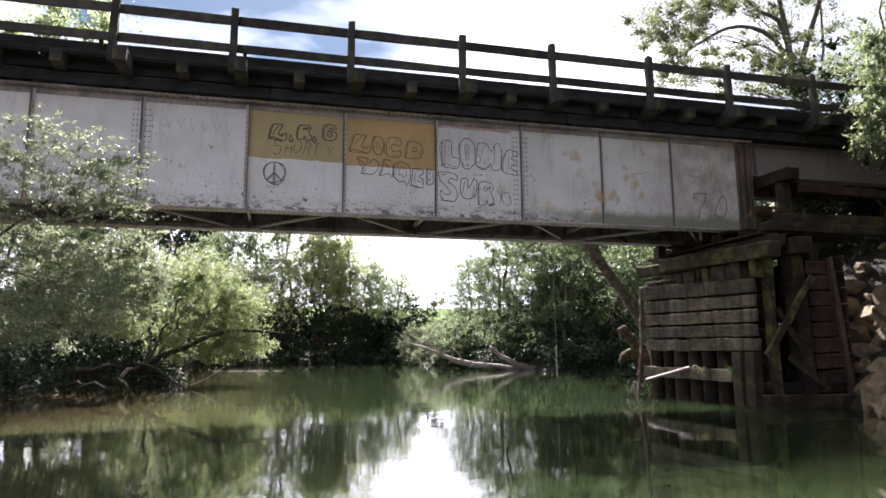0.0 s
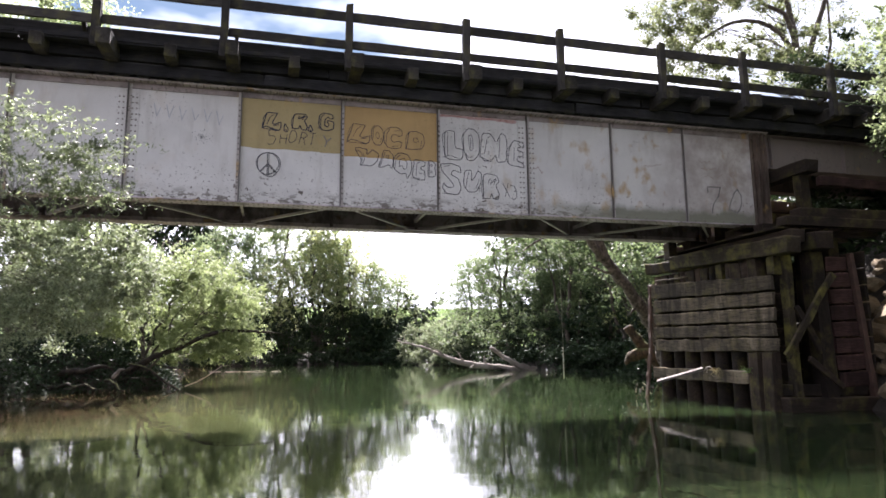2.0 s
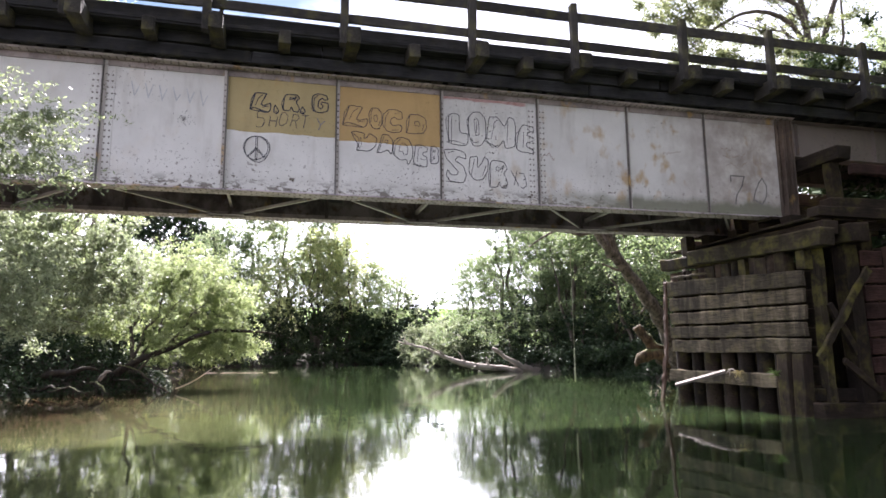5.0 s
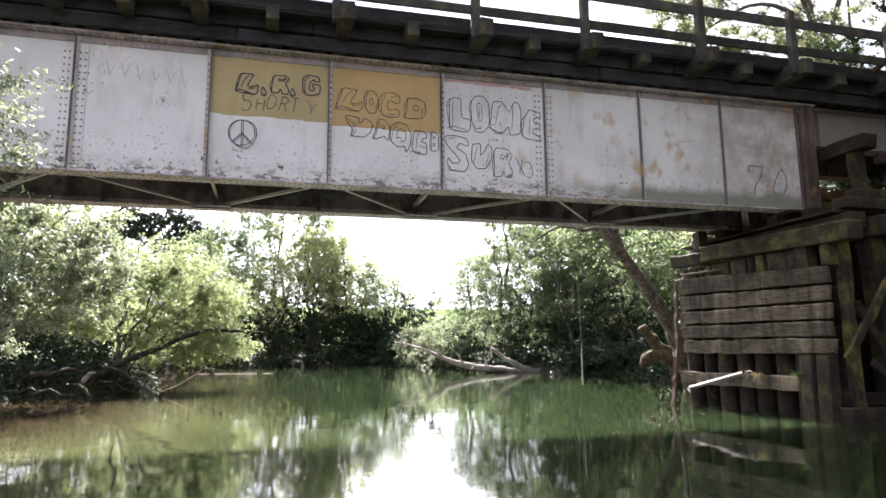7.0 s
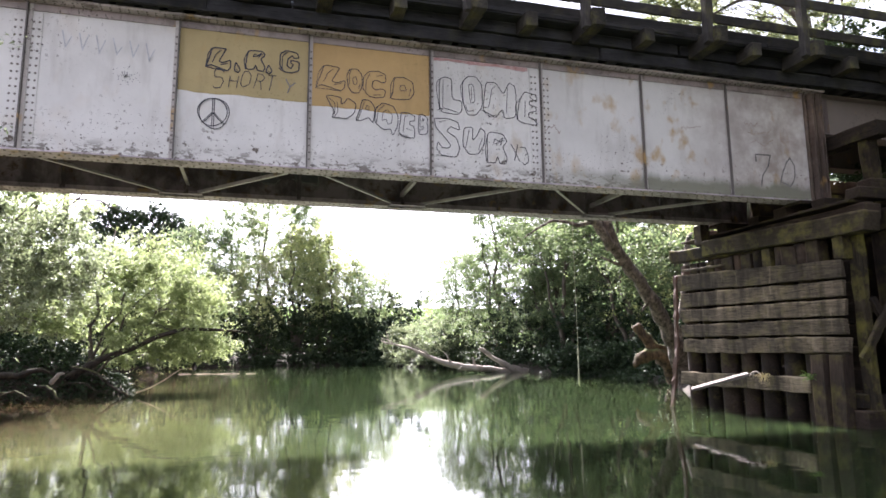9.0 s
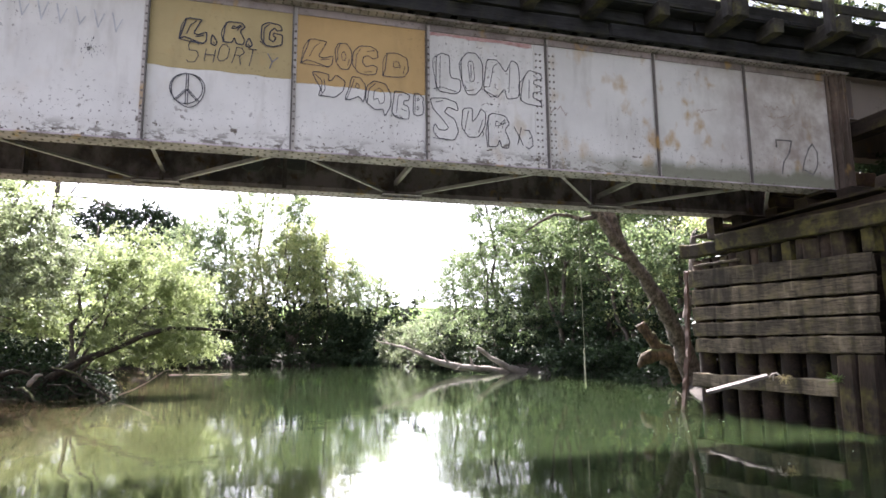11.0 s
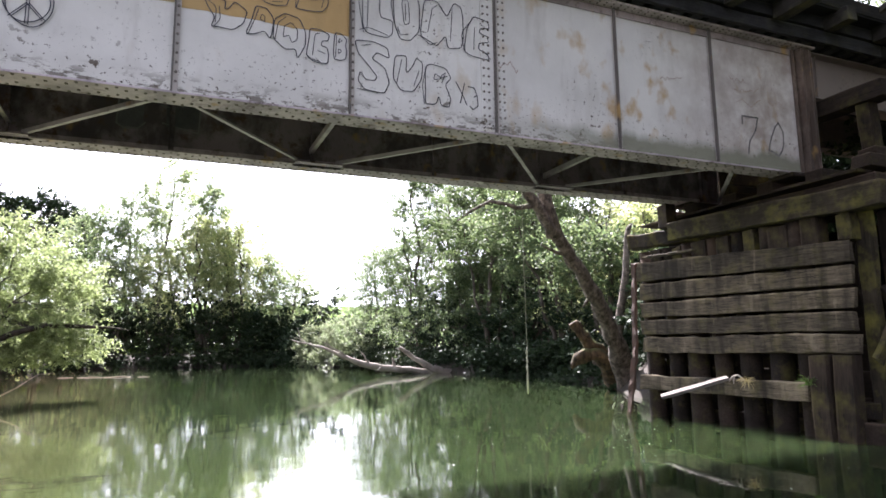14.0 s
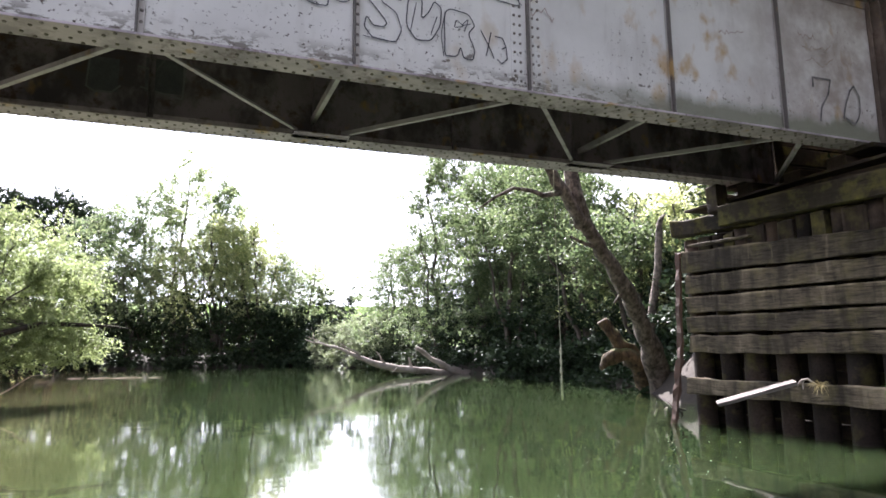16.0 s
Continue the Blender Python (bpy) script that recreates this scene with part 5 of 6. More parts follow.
limb_stem = part("limb", mesh_of("limb", gnarl(v, 0.03, 3.0), f, MAT_LIMB, True), limb)
for p, q in (((1.3, -0.5, 0.1), (3.0, -0.6, 0.0)), ((2.0, -0.8, -0.5), (3.4, -0.2, 0.15)), ((1.0, -0.4, 0.2), (2.4, -1.0, -0.2)), ((0.2, -0.6, -0.2), (1.6, -1.4, -0.55))):
    v, f = [], []
    tube(v, f, bent(p, q, 0.1, rng, 5, 0.06), [0.022, 0.02, 0.017, 0.013, 0.009, 0.005], 5)
    part("twig", mesh_of("twig", v, f, MAT_LOG if q[2] > 0.1 else MAT_LIMB, True), limb_stem)

# ---- far bank ----
FAR = [(1.6, 73.5, 21.2, 3.4, "pale"), (5.0, 75.5, 20.2, 2.2, "deep"), (-2.3, 74.5, 18.0, 3.3, "deep"), (-5.3, 73.0, 15.6, 3.3, "deep"), (8.0, 72.0, 15.4, 3.3, "gold"), (4.3, 71.4, 15.0, 3.1, "gold"),
       (12.8, 71.6, 10.4, 3.1, "pale"), (10.4, 73.6, 11.6, 2.6, "deep"), (0.6, 71.2, 11.6, 3.0, "gold"), (-2.8, 71.4, 10.6, 2.9, "pale"), (-9.0, 73.5, 11.8, 3.6, "pale"), (-13.5, 75.0, 12.5, 4.0, "deep"),
       (-19.0, 73.0, 12.5, 4.2, "pale"), (-6.6, 71.0, 9.6, 3.0, "pale"), (6.6, 74.0, 15.2, 2.6, "pale")]
TONES = {"pale": (MAT_FARLEAF, "tall airy light green tree on the far bank"), "gold": (MAT_GOLDLEAF, "tall yellow-green tree on the far bank"), "deep": (MAT_DEEPLEAF, "tall darker green tree on the far bank")}
for i, (x, y, top, r, tone) in enumerate(FAR):
    z = float(ground_z(x, y))
    h, rr = top - z, random.Random(40 + i)
    stems = [((rr.uniform(-0.9, 0.9), 0, h * 0.93), 0.19), ((rr.uniform(-2.6, -0.8), 0.4, h * 0.68), 0.13), ((rr.uniform(0.8, 2.2), 0.2, h * 0.62), 0.11)]
    tree("riverside_tree", TONES[tone][1], (x, y, z), stems, crown_lobes(x, y, z, h, r, rr, 0.32), int((600 if tone == "gold" else 800) * h), 0.205, TONES[tone][0], 60 + i, group="trees on the far bank", clump=0.66, limbs=50, spray=1.2, floor=1.2)
# shrubs whose dark leaf colour holds the shade below the far trees
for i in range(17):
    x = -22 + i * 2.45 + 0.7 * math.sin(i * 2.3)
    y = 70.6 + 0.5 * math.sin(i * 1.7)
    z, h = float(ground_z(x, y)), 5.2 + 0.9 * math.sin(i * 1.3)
    tree("bank_shrub", "dense shrub by the water with shade in its dark leaf colour", (x, y, z), [((0.3, 0, h * 0.7), 0.07), ((-0.5, 0.2, h * 0.6), 0.06)],
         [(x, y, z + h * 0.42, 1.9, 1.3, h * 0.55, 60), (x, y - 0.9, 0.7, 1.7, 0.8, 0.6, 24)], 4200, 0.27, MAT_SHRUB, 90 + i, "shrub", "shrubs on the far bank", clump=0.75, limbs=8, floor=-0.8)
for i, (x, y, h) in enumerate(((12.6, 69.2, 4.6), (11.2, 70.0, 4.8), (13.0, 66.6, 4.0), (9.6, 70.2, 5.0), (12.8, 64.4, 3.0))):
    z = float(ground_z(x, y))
    tree("bank_shrub", "dense shrub by the water with shade in its dark leaf colour", (x, y, z), [((0.3, 0, h * 0.7), 0.07), ((-0.5, 0.2, h * 0.6), 0.06)],
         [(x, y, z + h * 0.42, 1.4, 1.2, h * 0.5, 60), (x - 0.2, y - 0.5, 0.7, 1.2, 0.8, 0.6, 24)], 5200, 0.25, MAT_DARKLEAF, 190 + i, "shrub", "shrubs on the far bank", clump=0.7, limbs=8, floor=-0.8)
for i, (x, y, top, r) in enumerate(((-13.0, 96, 21.2, 1.0), (-18.4, 97, 20.9, 0.9), (-10.0, 97.5, 19.4, 0.75))):
    z = float(ground_z(x, y))
    dome = [(0, -1.7, 2.0, 1.5, 40), (-2.1, -2.6, 1.8, 1.5, 34), (2.0, -2.5, 1.9, 1.5, 34), (-3.7, -4.4, 1.6, 1.5, 26), (3.6, -4.3, 1.6, 1.5, 26), (0, -5.2, 3.6, 2.2, 60), (0, -9.5, 4.4, 3.2, 60)]
    tree("dark_oak", "dark dense oak behind the riverside trees", (x, y, z), [((0, 0, (top - z) * 0.85), 0.4)], [(x + r * dx, y, top + dz, r * w, r * w * 0.8, hh, k) for dx, dz, w, hh, k in dome],
         18000, 0.29, MAT_DARKLEAF, 120 + i, group="oaks behind", clump=0.8, limbs=30)
for i, (x, y, h, r) in enumerate(((13.6, 63.5, 4.4, 1.5), (15.2, 61.0, 4.7, 1.7), (16.9, 60.0, 5.0, 1.7), (15.6, 58.2, 3.4, 1.3), (14.9, 57.0, 2.4, 1.2), (14.0, 59.6, 2.9, 1.3), (13.1, 62.0, 3.0, 1.2), (16.4, 56.0, 2.4, 1.3), (18.6, 60.5, 5.2, 1.8), (15.0, 67.0, 4.8, 1.6), (17.6, 65.5, 5.0, 1.8), (21.0, 64.0, 5.2, 2.0))):
    z = float(ground_z(x, y))
    h = 0.86 * h - z
    tree("silvery_bush", "pale grey-green bush on the bank before the grassy hill", (x, y, z), [((0.2, 0, h * 0.7), 0.06), ((-0.6, 0, h * 0.6), 0.05)],
         [(x, y, z + h * 0.62, r * 0.8, r * 0.8, h * 0.34, 40), (x - 0.3 * r, y - 0.4, z + h * 0.28, r, r * 0.9, h * 0.3, 50)],
         7600, 0.13, MAT_BUSH, 140 + i, "shrub", "bushes before the hill", clump=0.45, limbs=14, floor=-0.9)
rs = np.random.RandomState(3)
gx_, gy_ = rs.uniform(-10, 60, 26000), rs.uniform(74, 116, 26000)
part_grass = leaves_mesh("hill_grass", np.stack([gx_, gy_, ground_z(gx_, gy_) + 0.15], 1), 0.55, 5.0, MAT_GRASS, rs, -0.9)
tagged(part("hill_grass", part_grass), "long sunlit green grass on the hill", "grass", kind="stuff")

# half-dead tree that lifts bare boughs over the willows
bare = thing("half_dead_tree", "tall half-dead tree with bare grey boughs", "tree", at=(-14.3, 60.0, float(ground_z(-14.3, 60.0))))
bz = float(ground_z(-14.3, 60.0))
v, f = [], []
tube(v, f, *along([(0, 0, -0.4), (0.1, 0, 6.0 - bz), (0.2, 0, 12.5 - bz), (0.35, 0, 15.5 - bz), (0.5, 0, 19.0 - bz)], [0.38, 0.32, 0.24, 0.17, 0.05], 1.0), 8)
bare_stem = part("trunk", mesh_of("trunk", v, f, MAT_BARK, True), bare)
for pts, r in ((((0.25, 0, 13.2), (1.1, 0, 13.4), (2.0, 0, 14.9), (2.6, 0, 16.2)), 0.10), (((0.2, 0, 12.6), (1.1, 0, 13.35), (2.7, 0, 13.35), (3.4, 0, 12.85), (4.3, 0, 13.1), (4.55, 0, 13.7), (4.3, 0, 14.25)), 0.09),
               (((4.3, 0, 13.1), (4.7, 0, 13.5), (5.05, 0, 13.95)), 0.03), (((3.4, 0, 12.85), (4.0, 0.1, 12.7), (4.9, 0.1, 12.75)), 0.05), (((0.3, 0, 14.2), (-0.8, 0, 15.4), (-1.5, 0, 17.0)), 0.09), (((4.5, 0, 13.7), (4.8, 0, 14.1), (4.9, 0, 14.6)), 0.025)):
    v, f = [], []
    tube(v, f, [Vector((p[0], p[1], p[2] - bz)) for p in pts], [r * (1 - 0.7 * i / (len(pts) - 1)) for i in range(len(pts))], 5)
    part("bough", mesh_of("bough", v, f, MAT_BARK, True), bare_stem)

# leaf masses added to fill deep shade, the darkness put into their leaf colour
rs = np.random.RandomState(17)


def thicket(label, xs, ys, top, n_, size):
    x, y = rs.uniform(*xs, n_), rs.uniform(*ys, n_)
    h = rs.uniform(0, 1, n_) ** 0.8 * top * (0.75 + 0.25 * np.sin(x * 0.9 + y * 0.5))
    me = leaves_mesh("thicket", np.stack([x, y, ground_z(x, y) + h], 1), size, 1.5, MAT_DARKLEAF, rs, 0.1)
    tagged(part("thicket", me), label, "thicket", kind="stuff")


thicket("leaf mass coloured as deep shade behind the riverside trees", (-26, 13.5), (75.5, 78), 5.5, 17500, 0.5)
thicket("leaf mass coloured as deep shade behind the alders", (23, 34), (24, 58), 8.0, 26000, 0.55)
thicket("undergrowth coloured as the shade below the willows", (-10, -3.0), (20.5, 26.6), 0.7, 24000, 0.11)
thicket("undergrowth with the bank's shade in its dark leaf colour", (14.4, 18), (16, 36), 0.8, 12000, 0.2)
thicket("weeds with shade in their dark colour by the leaning tree", (13.4, 15), (17, 23.5), 0.5, 3000, 0.16)
thicket("undergrowth coloured as deep shade behind the pier", (14.5, 24), (9.5, 22), 3.2, 14000, 0.4)

# ---- right bank ----
RIGHT = [(17.2, 57.0, 9.3, 3.3, 0), (19.2, 55.0, 10.2, 3.0, 1), (16.6, 46.0, 14.6, 3.2, 1), (18.6, 43.5, 16.5, 3.4, 1), (21.0, 41.5, 17.0, 3.4, 1), (23.6, 42.5, 16.0, 3.3, 1), (19.6, 36, 13.5, 3.2, 1), (20.4, 31.0, 7.2, 2.9, 2), (24.8, 37, 8.0, 3.0, 1), (20.6, 26.5, 8.2, 2.6, 2), (26.0, 46, 18.0, 2.6, 0), (17.6, 39.5, 9.0, 2.6, 1), (17.2, 30.5, 9.0, 3.0, 3), (16.9, 36.0, 10.5, 3.0, 3), (16.6, 25.5, 5.4, 2.2, 3), (18.2, 25.8, 5.6, 1.8, 2)]
# kind 2 has yellower, paler leaves: its sunlight is in the colour
for i, (x, y, h, r, kind_) in enumerate(RIGHT):
    z = float(ground_z(x, y))
    rr = random.Random(240 + i)
    lob = crown_lobes(x, y, z, h, r, rr, 0.16, 30, 12) + [(x - r * 0.5, y - r * 0.3, z + h * 0.2, r * 0.8, r * 0.7, h * 0.12, 40)] if kind_ < 3 else crown_lobes(x - 0.5, y, z, h, r, rr, 0.5, 22, 10)[:1] + crown_lobes(x - 0.5, y, z, h, r, rr, 0.5, 22, 10)[2:]
    tree("alder_tree", ("slim airy young alder", "tall green alder with several slender stems", "young alder with sunlight put into its yellow-green leaf colour", "alder whose crown spreads over the water")[kind_] + " on the bank", (x, y, z), [((rr.uniform(-0.6, 0.6), 0, h * 0.93), 0.17), ((rr.uniform(-2, -0.6), 0.4, h * 0.75), 0.12), ((rr.uniform(0.6, 1.6), 0.2, h * 0.7), 0.10)], lob,
         int((2250 if kind_ < 3 else 1750) * h), 0.125, (MAT_DEEPLEAF, MAT_ALDER, MAT_GOLDLEAF, MAT_ALDER)[kind_], 260 + i, group="alders on the bank", clump=0.62, limbs=46, flat=0.25, lift=0.05, droop=0.3, spray=1.1)
# shade under the alders is mostly in these shrubs' leaf colour
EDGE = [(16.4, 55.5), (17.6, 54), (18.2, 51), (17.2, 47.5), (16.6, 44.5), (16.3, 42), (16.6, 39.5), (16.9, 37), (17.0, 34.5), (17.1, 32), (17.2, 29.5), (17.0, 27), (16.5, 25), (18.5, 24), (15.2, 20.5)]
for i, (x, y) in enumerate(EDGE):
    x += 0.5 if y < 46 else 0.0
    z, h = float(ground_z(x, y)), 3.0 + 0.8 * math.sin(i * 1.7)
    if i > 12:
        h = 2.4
    tree("bank_shrub", "leafy shrub over the bank with shade in its dark leaf colour", (x, y, z), [((0.3, 0, h * 0.7), 0.06), ((-0.5, 0.2, h * 0.6), 0.05)],
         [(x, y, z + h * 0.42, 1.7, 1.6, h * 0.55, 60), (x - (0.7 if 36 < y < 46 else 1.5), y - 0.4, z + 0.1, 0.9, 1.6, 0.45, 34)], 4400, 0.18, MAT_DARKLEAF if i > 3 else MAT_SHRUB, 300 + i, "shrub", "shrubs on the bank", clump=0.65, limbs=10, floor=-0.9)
tall = tree("riverbank_tree", "tall open-crowned grey-green tree above the approach span", (24.7, 26.0, float(ground_z(24.7, 26))), [((-0.3, 0, 20), 0.42), ((2.4, 0.3, 19), 0.17)],
            [(21.5, 26, 18.6, 3.4, 2.4, 2.0, 60), (18.3, 26, 16.6, 2.6, 2.0, 1.8, 60), (25.6, 26, 17.6, 2.6, 2.2, 2.6, 44), (21.6, 26, 14.4, 2.6, 1.8, 1.2, 34), (18.6, 26, 14.2, 1.6, 1.4, 1.0, 24), (25.4, 26, 14.2, 2.4, 1.8, 1.3, 30), (24.0, 26, 21.0, 3.2, 2.4, 2.0, 50)],
            50000, 0.125, MAT_GREYLEAF, 330, clump=0.62, limbs=60, spray=1.0, slim=0.14)
tz = tall.location.z
for pts, rad in ((((24.5, 26, 15.2), (23.7, 25.9, 16.3), (22.4, 25.9, 16.8), (21.0, 25.9, 16.6), (19.6, 25.9, 15.8), (17.9, 25.9, 14.6)), (0.13, 0.115, 0.10, 0.085, 0.06, 0.025)),
                 (((24.5, 26, 16.3), (24.0, 25.9, 17.4), (23.0, 25.9, 17.7), (21.8, 25.9, 18.6)), (0.13, 0.11, 0.09, 0.04)),
                 (((24.6, 26, 13.6), (25.0, 25.9, 14.9), (25.7, 25.9, 16.6), (26.7, 25.9, 18.9), (27.3, 25.9, 20.6)), (0.19, 0.165, 0.14, 0.11, 0.05))):
    v, f = [], []
    tube(v, f, *along([Vector(p) - Vector((24.7, 26.0, tz)) for p in pts], rad, 0.5), 8)
    part("limb", mesh_of("limb", v, f, MAT_BARK, True), tall)
# the crown lobe at x 18 is unseen, added to shade the pier
tree("bank_maple", "bright leafy tree hanging over the bank beside the bridge", (16.6, 13.6, float(ground_z(16.6, 13.6))), [((-0.6, -0.2, 5.6), 0.16), ((-2.2, -0.9, 3.2), 0.08), ((-4.6, -3.5, 4.6), 0.07)],
     [(15.0, 12.8, 8.2, 1.2, 1.0, 1.3, 50), (11.6, 10.1, 7.0, 0.45, 0.4, 0.7, 24), (11.4, 10.0, 5.9, 0.36, 0.35, 0.6, 24), (11.15, 10.0, 5.0, 0.28, 0.3, 0.35, 16), (12.2, 10.1, 6.0, 0.5, 0.4, 1.1, 26), (16.6, 13.0, 8.2, 1.6, 1.2, 2.2, 30), (18.0, 11.0, 8.5, 2.4, 2.4, 3.2, 60)], 26000, 0.08, MAT_MAPLE, 331, clump=0.36, aspect=1.9, limbs=50)
# dark leaf colour stands for the shade behind the pier
for x, y, h in ((13.6, 16.6, 4.2), (14.8, 19.0, 4.0), (16.5, 16.0, 6.0), (14.6, 12.6, 4.0), (18.5, 13.0, 6.0), (19.5, 17.5, 7.0), (17.0, 20.0, 5.0)):
    z = float(ground_z(x, y))
    tree("bank_shrub", "shrub behind the pier with shade in its dark leaf colour", (x, y, z), [((0.3, 0, h * 0.7), 0.06), ((-0.5, 0.2, h * 0.6), 0.05)],
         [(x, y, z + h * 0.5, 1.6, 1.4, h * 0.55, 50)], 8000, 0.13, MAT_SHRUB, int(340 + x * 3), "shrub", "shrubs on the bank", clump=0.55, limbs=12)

# unseen alders, added to keep sky light off the pier and right panels
for i, (x, y, h) in enumerate(((12.6, 2.6, 14), (12.4, -2.2, 15), (15.8, 6.0, 14), (15.6, 1.0, 15), (19, 8.5, 15), (15.5, -4.5, 14), (20, 2, 16))):
    z = float(ground_z(x, y))
    tree("alder_tree", "unseen alder added to shade the pier and right panels", (x, y, z), [((0.3, 0, h * 0.9), 0.2)], [(x, y, z + h * 0.7, 3.0, 3.0, h * 0.28, 60), (x, y, z + h * 0.35, 3.0, 3.0, h * 0.3, 70)],
         8000, 0.45, MAT_ALDER, 400 + i, group="alders on the bank", clump=1.1, limbs=16)

# leaning tree with the rope swing, a snag and a stump
lean = thing("leaning_tree", "old mossy grey trunk leaning out over the river", "tree", at=(13.5, 21.2, 0.0))
P, R = along([Vector(p) for p in ((0.5, 0.2, -0.5), (-0.05, -0.05, 0.5), (-0.9, -0.65, 1.5), (-1.8, -1.2, 2.5), (-2.78, -1.7, 3.4), (-3.75, -2.15, 4.2), (-4.5, -2.5, 4.85), (-5.0, -2.7, 5.3))], [0.48, 0.33, 0.235, 0.195, 0.175, 0.155, 0.12, 0.07])
v, f = [], []
tube(v, f, P, R, 14)
lean_stem = part("trunk", mesh_of("trunk", gnarl(v, 0.07, 2.2), f, MAT_BARKMOSS, True), lean)
for pts, rad in ((((-3.5, -2.0, 3.95), (-3.85, -2.2, 4.7), (-4.05, -2.3, 5.6), (-4.1, -2.3, 7.4)), (0.22, 0.18, 0.14, 0.05)),
                 (((-4.2, -2.35, 4.6), (-4.87, -2.6, 4.42), (-5.15, -2.6, 4.5), (-5.58, -2.6, 4.52), (-6.0, -2.6, 4.3), (-6.4, -2.6, 4.02)), (0.07, 0.055, 0.05, 0.04, 0.03, 0.012)),
                 (((-2.9, -1.75, 3.5), (-3.4, -1.9, 3.55), (-3.9, -2.0, 3.7)), (0.06, 0.045, 0.02)),
                 (((-1.8, -1.2, 2.5), (-2.1, -1.35, 2.5), (-2.35, -1.4, 2.25)), (0.07, 0.05, 0.02))):
    v, f = [], []
    tube(v, f, [Vector(p) for p in pts], rad, 8)
    part("limb", mesh_of("limb", v, f, MAT_BARKMOSS, True), lean_stem)
snag = thing("dead_snag", "bare upright dead stem", "dead tree", at=(13.85, 22.0, 0.5))
v, f = [], []
tube(v, f, *along([(-0.02, 0, -0.4), (0.08, 0, 1.3), (0.30, 0, 2.3), (0.44, 0, 3.0), (0.58, 0.05, 3.9), (0.70, 0.05, 4.45), (0.86, 0.1, 4.6)], [0.13, 0.125, 0.115, 0.11, 0.10, 0.08, 0.03]), 9)
part("stem", mesh_of("stem", gnarl(v, 0.03, 3.0), f, MAT_BARKMOSS, True), snag)
stump = thing("broken_stump", "mossy broken stump leaning from the bank", "stump", at=(13.4, 22.0, 0.0))
v, f = [], []
tube(v, f, *along([(0.75, 0.2, -0.3), (0.25, 0.05, 0.5), (-0.12, 0, 0.92), (-0.42, -0.05, 1.22), (-0.72, -0.08, 1.47), (-0.98, -0.1, 1.72), (-1.14, -0.1, 1.92)], [0.36, 0.33, 0.28, 0.22, 0.18, 0.165, 0.12], 0.08), 12)
part("stub", mesh_of("stub", gnarl(v, 0.13, 3.2), f, MAT_STUMP, True), stump)
v, f = [], []
tube(v, f, *along([(0.25, -0.05, 0.62), (-0.35, -0.2, 0.92), (-0.80, -0.25, 1.0), (-1.15, -0.3, 0.90), (-1.38, -0.3, 0.74)], [0.27, 0.22, 0.16, 0.15, 0.10], 0.08), 12)
part("root", mesh_of("root", gnarl(v, 0.11, 3.2), f, MAT_STUMP, True), stump)
rope = thing("rope_swing", "knotted pale rope hanging from the bridge deck", "rope", at=(6.33, 14.38, 0.0))
v, f = [], []
rp = bent((0.0, 0, 5.84), (0.02, 0, 0.52), 0, random.Random(8), 14, 0.0015)
tube(v, f, rp, [0.0048] * 15, 6)
cord = part("cord", mesh_of("cord", v, f, MAT_ROPE, True), rope)
for z in (1.14, 1.02, 0.9, 0.76, 0.66, 0.58):
    v, f = [], []
    tube(v, f, [Vector((0.018, 0, z + d)) for d in (-0.07, -0.03, 0.03, 0.07)], [0.006, 0.017, 0.015, 0.006], 7)
    part("knot", mesh_of("knot", v, f, MAT_ROPE, True), cord)

# ---- fallen log in the river ----
log = thing("fallen_log", "bleached bare fallen tree lying in the river", "log", at=(14.6, 40.0, 0.0))
v, f = [], []
tube(v, f, *along([(1.6, -0.2, -0.25), (0.6, -0.4, -0.02), (-0.33, -0.5, 0.11), (-1.82, -0.5, 0.27), (-3.27, -0.5, 0.45), (-4.06, -0.5, 0.72), (-4.68, -0.5, 0.97), (-5.61, -0.5, 1.34), (-6.53, -0.5, 1.62), (-7.37, -0.5, 1.81)],
                  [0.20, 0.20, 0.19, 0.185, 0.17, 0.15, 0.12, 0.085, 0.06, 0.025], 0.3), 9)
log_stem = part("stem", mesh_of("stem", gnarl(v, 0.10, 1.6), f, MAT_LOG, True), log)
v, f = [], []
tube(v, f, *along([(1.8, -0.7, -0.2), (1.19, -0.7, 0.0), (0.34, -0.7, 0.22), (-0.49, -0.7, 0.64), (-1.15, -0.7, 1.02), (-1.71, -0.7, 1.39)], [0.20, 0.20, 0.19, 0.155, 0.125, 0.085], 0.3), 9)
part("bough", mesh_of("bough", gnarl(v, 0.09, 1.8), f, MAT_LOG, True), log_stem)
for p, q, r in (((-3.3, -0.5, 0.5), (-3.81, -0.6, 1.2), 0.07), ((-1.9, -0.5, 0.32), (-2.07, -0.55, 0.88), 0.11), ((-4.6, -0.5, 0.95), (-5.86, -0.8, 1.72), 0.075), ((-6.9, -0.5, 1.7), (-7.08, -0.5, 2.46), 0.022), ((-6.5, -0.5, 1.6), (-7.3, -0.2, 2.0), 0.03),
                ((-2.6, -0.5, 0.4), (-3.1, -1.0, 0.15), 0.05), ((-5.2, -0.5, 1.2), (-5.5, -0.9, 0.8), 0.04)):
    v, f = [], []
    tube(v, f, bent(p, q, 0.05, rng, 5, 0.03), [r * (1 - 0.8 * i / 5) for i in range(6)], 6)
    part("bough", mesh_of("bough", v, f, MAT_LOG, True), log_stem)


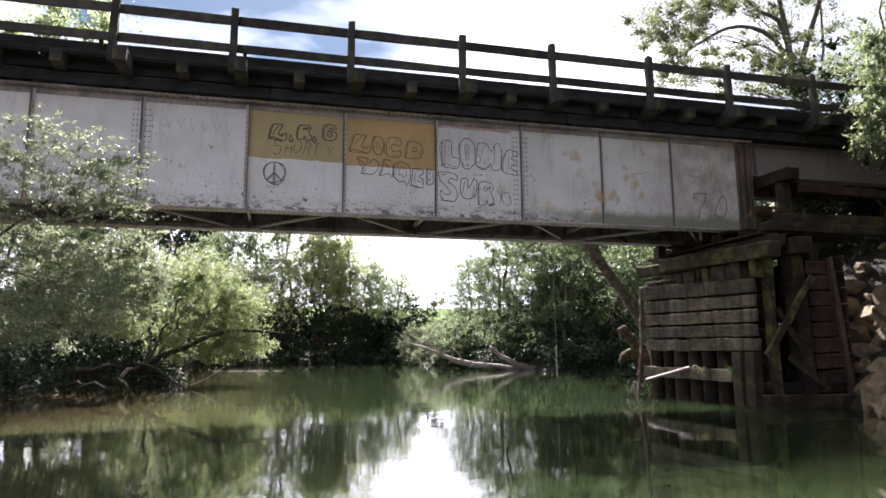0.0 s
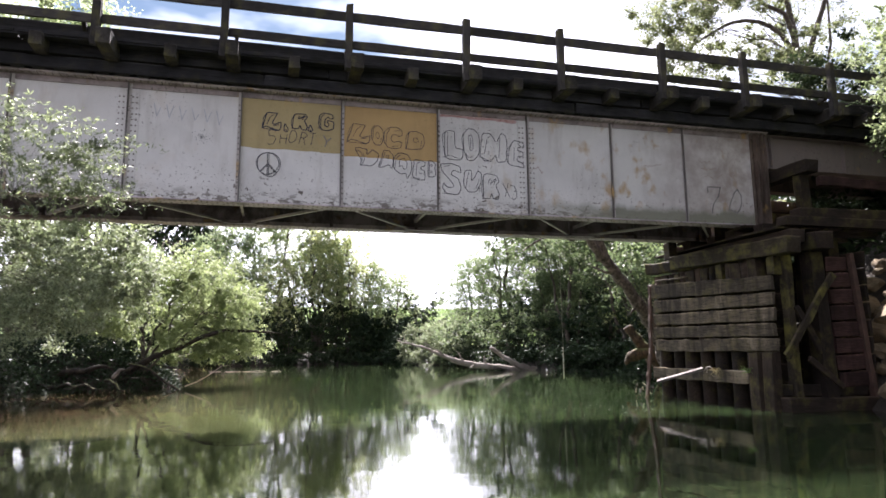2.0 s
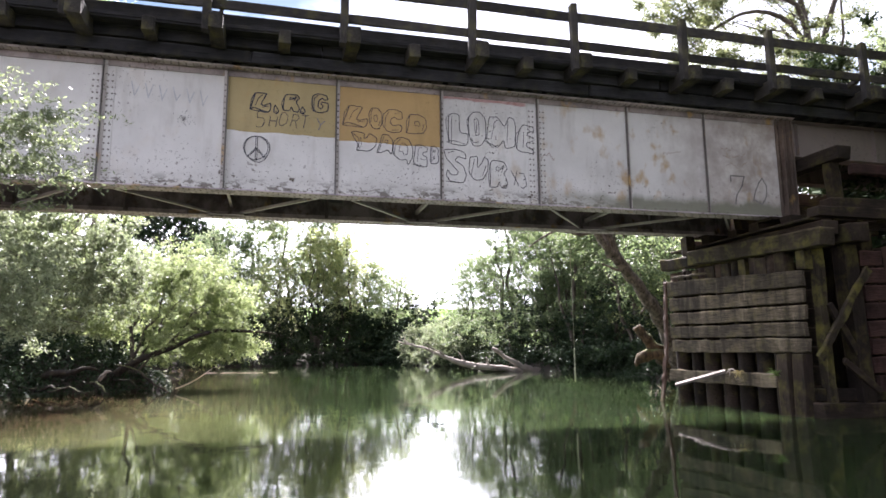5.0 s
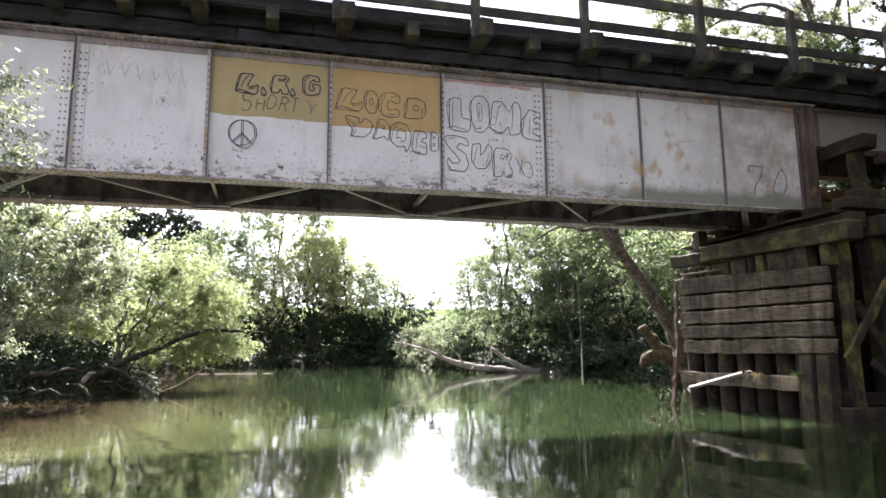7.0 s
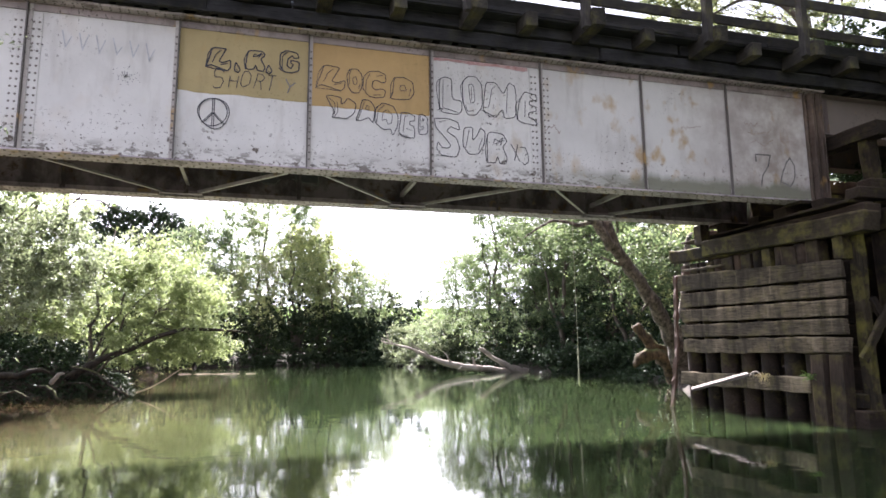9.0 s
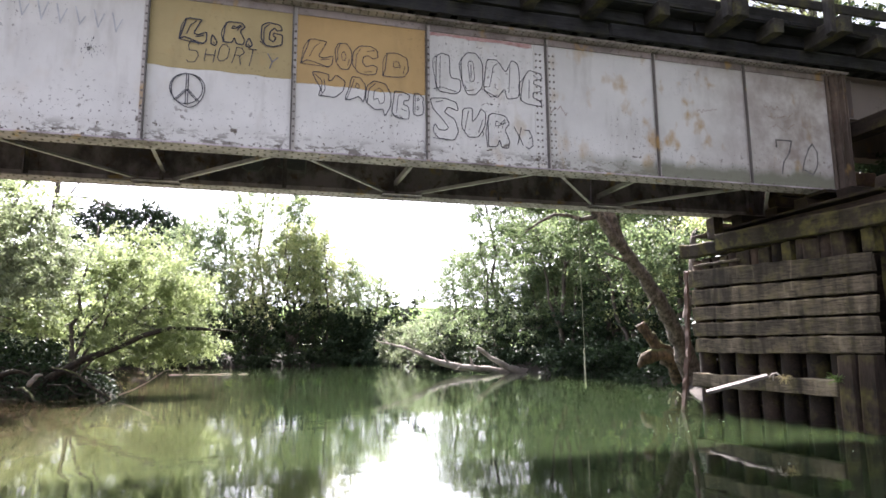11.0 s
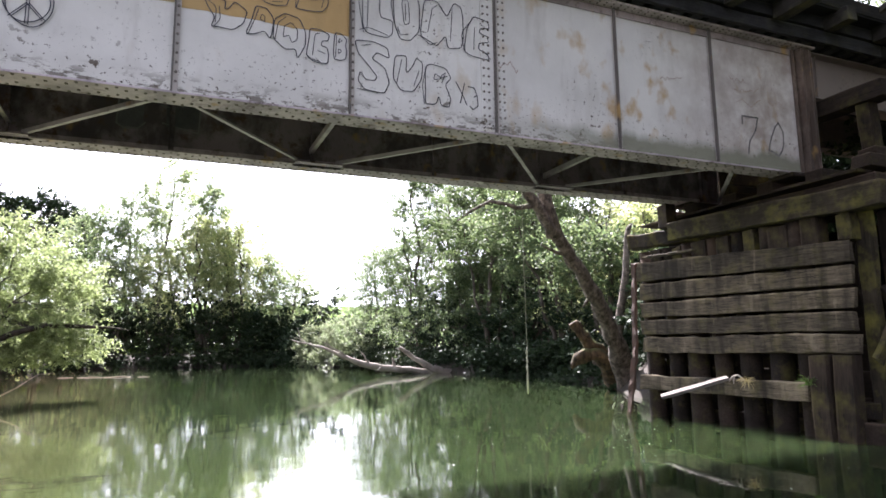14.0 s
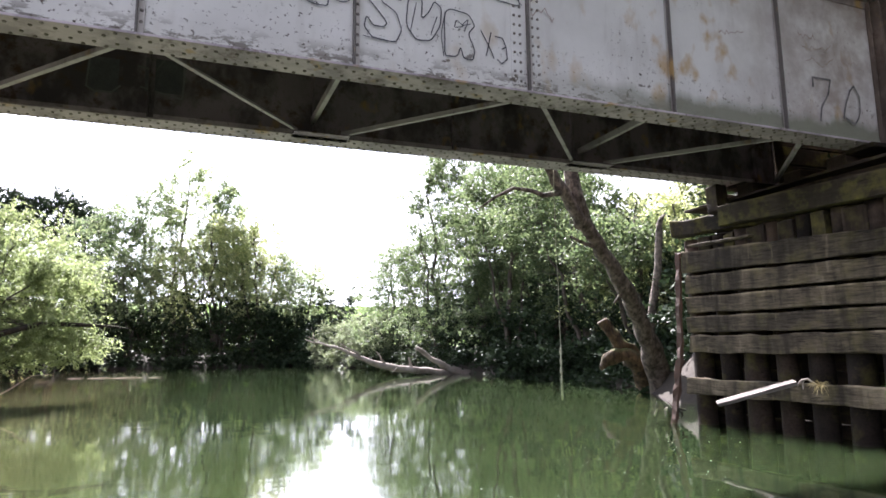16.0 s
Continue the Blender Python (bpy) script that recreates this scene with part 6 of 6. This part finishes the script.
# ---- riprap on the right bank ----
def rock_mesh(seed):
    """An angular boulder: a lump cut by a few flat breaks."""
    bm = bmesh.new()
    bmesh.ops.create_icosphere(bm, subdivisions=3, radius=1.0)
    rk = random.Random(seed)
    cuts = [(Vector((rk.gauss(0, 1), rk.gauss(0, 1), rk.gauss(0, 1))).normalized(), rk.uniform(0.45, 0.75)) for _ in range(10)]
    for vert in bm.verts:
        c = vert.co.copy()
        c *= 1 + 0.28 * noise.noise(c * 1.1 + Vector((seed * 3.1, 0, 0)))
        for nrm, d in cuts:
            over = c.dot(nrm) - d
            if over > 0:
                c -= nrm * over * 0.92
        vert.co = c * (1 + 0.06 * noise.noise(c * 4 + Vector((0, seed, 0))))
    return bm_mesh(bm, "rock", MAT_ROCK, False)


rocks = [rock_mesh(s) for s in range(9)]
rr = random.Random(21)
for i in range(260):
    y = rr.uniform(6.5, 13.4)
    d = abs(rr.gauss(0.5, 1.2)) - 0.1
    x = float(np.interp(y, RIGHT_Y, RIGHT_X)) + d
    s = rr.uniform(0.1, 0.2) if i % 3 else rr.uniform(0.24, 0.42)
    if x < 11.45 + s and y > 10.2:
        continue
    ob = new("rock", rocks[i % 9])
    ob.matrix_basis = pose(x, y, float(ground_z(x, y)) + s * 0.3, rr.uniform(-30, 30), rr.uniform(-30, 30), rr.uniform(0, 360)) @ Matrix.Diagonal((s * 1.35, s, s * 0.78, 1))
    tagged(ob, "large mossy brown riprap boulder on the bank" if s > 0.22 else "mossy brown riprap stone on the bank", "rock", "riprap boulders")

# pale drift branches lying at the foot of the stones
drift_pile = thing("drift_branches", "bleached drift branches caught on the stones at the water", "driftwood", at=(11.3, 10.0, 0.1))
rr = random.Random(33)
for k in range(8):
    p = Vector((rr.uniform(-0.2, 0.5), rr.uniform(-0.5, 0.5), rr.uniform(0.0, 0.25)))
    q = p + Vector((rr.uniform(-0.5, 0.9), rr.uniform(-0.7, 0.2), rr.uniform(-0.05, 0.25)))
    v, f = [], []
    tube(v, f, *along(bent(p, q, 0.03, rr, 5, 0.06), [0.035, 0.034, 0.03, 0.024, 0.016, 0.006], 0.06), 6)
    part("branch", mesh_of("branch", gnarl(v, 0.012, 6.0), f, MAT_LOG, True), drift_pile)


# ---- flotsam on the far reach ----
# streaks of foam, modelled as thin pale sticks
for x, y, s in ((-2.3, 45.5, 0.7), (-1.0, 45.0, 1.0), (0.4, 44.6, 0.4), (-3.4, 45.8, 0.5)):
    drift = thing("driftwood", "thin pale stick standing in for a foam streak on the river", "driftwood", "floating wood", at=(x, y, 0.0))
    v, f = [], []
    tube(v, f, bent((-0.75 * s, 0, 0.0), (0.75 * s, 0.1, 0.02), 0.01, rng, 5, 0.02), [0.012, 0.022, 0.028, 0.024, 0.018, 0.01], 6)
    part("stick", mesh_of("stick", v, f, MAT_LOG, True), drift)

# flecks of foam that drift along the edge of the shade
rs = np.random.RandomState(61)
v, f = [], []
for x, y, r in zip(rs.normal(6.3, 1.1, 60), rs.normal(12.8, 1.1, 60), rs.uniform(0.003, 0.008, 60)):
    o = len(v)
    v += [(x + r * math.cos(a) * 1.3, y + r * math.sin(a), 0.003) for a in np.arange(6) * math.pi / 3] + [(x, y, 0.003 + r * 0.4)]
    f += [(o + k, o + (k + 1) % 6, o + 6) for k in range(6)]
tagged(part("foam_flecks", mesh_of("foam_flecks", v, f, MAT_FOAM)), "tiny white flecks of foam on the green water", "foam", kind="stuff")
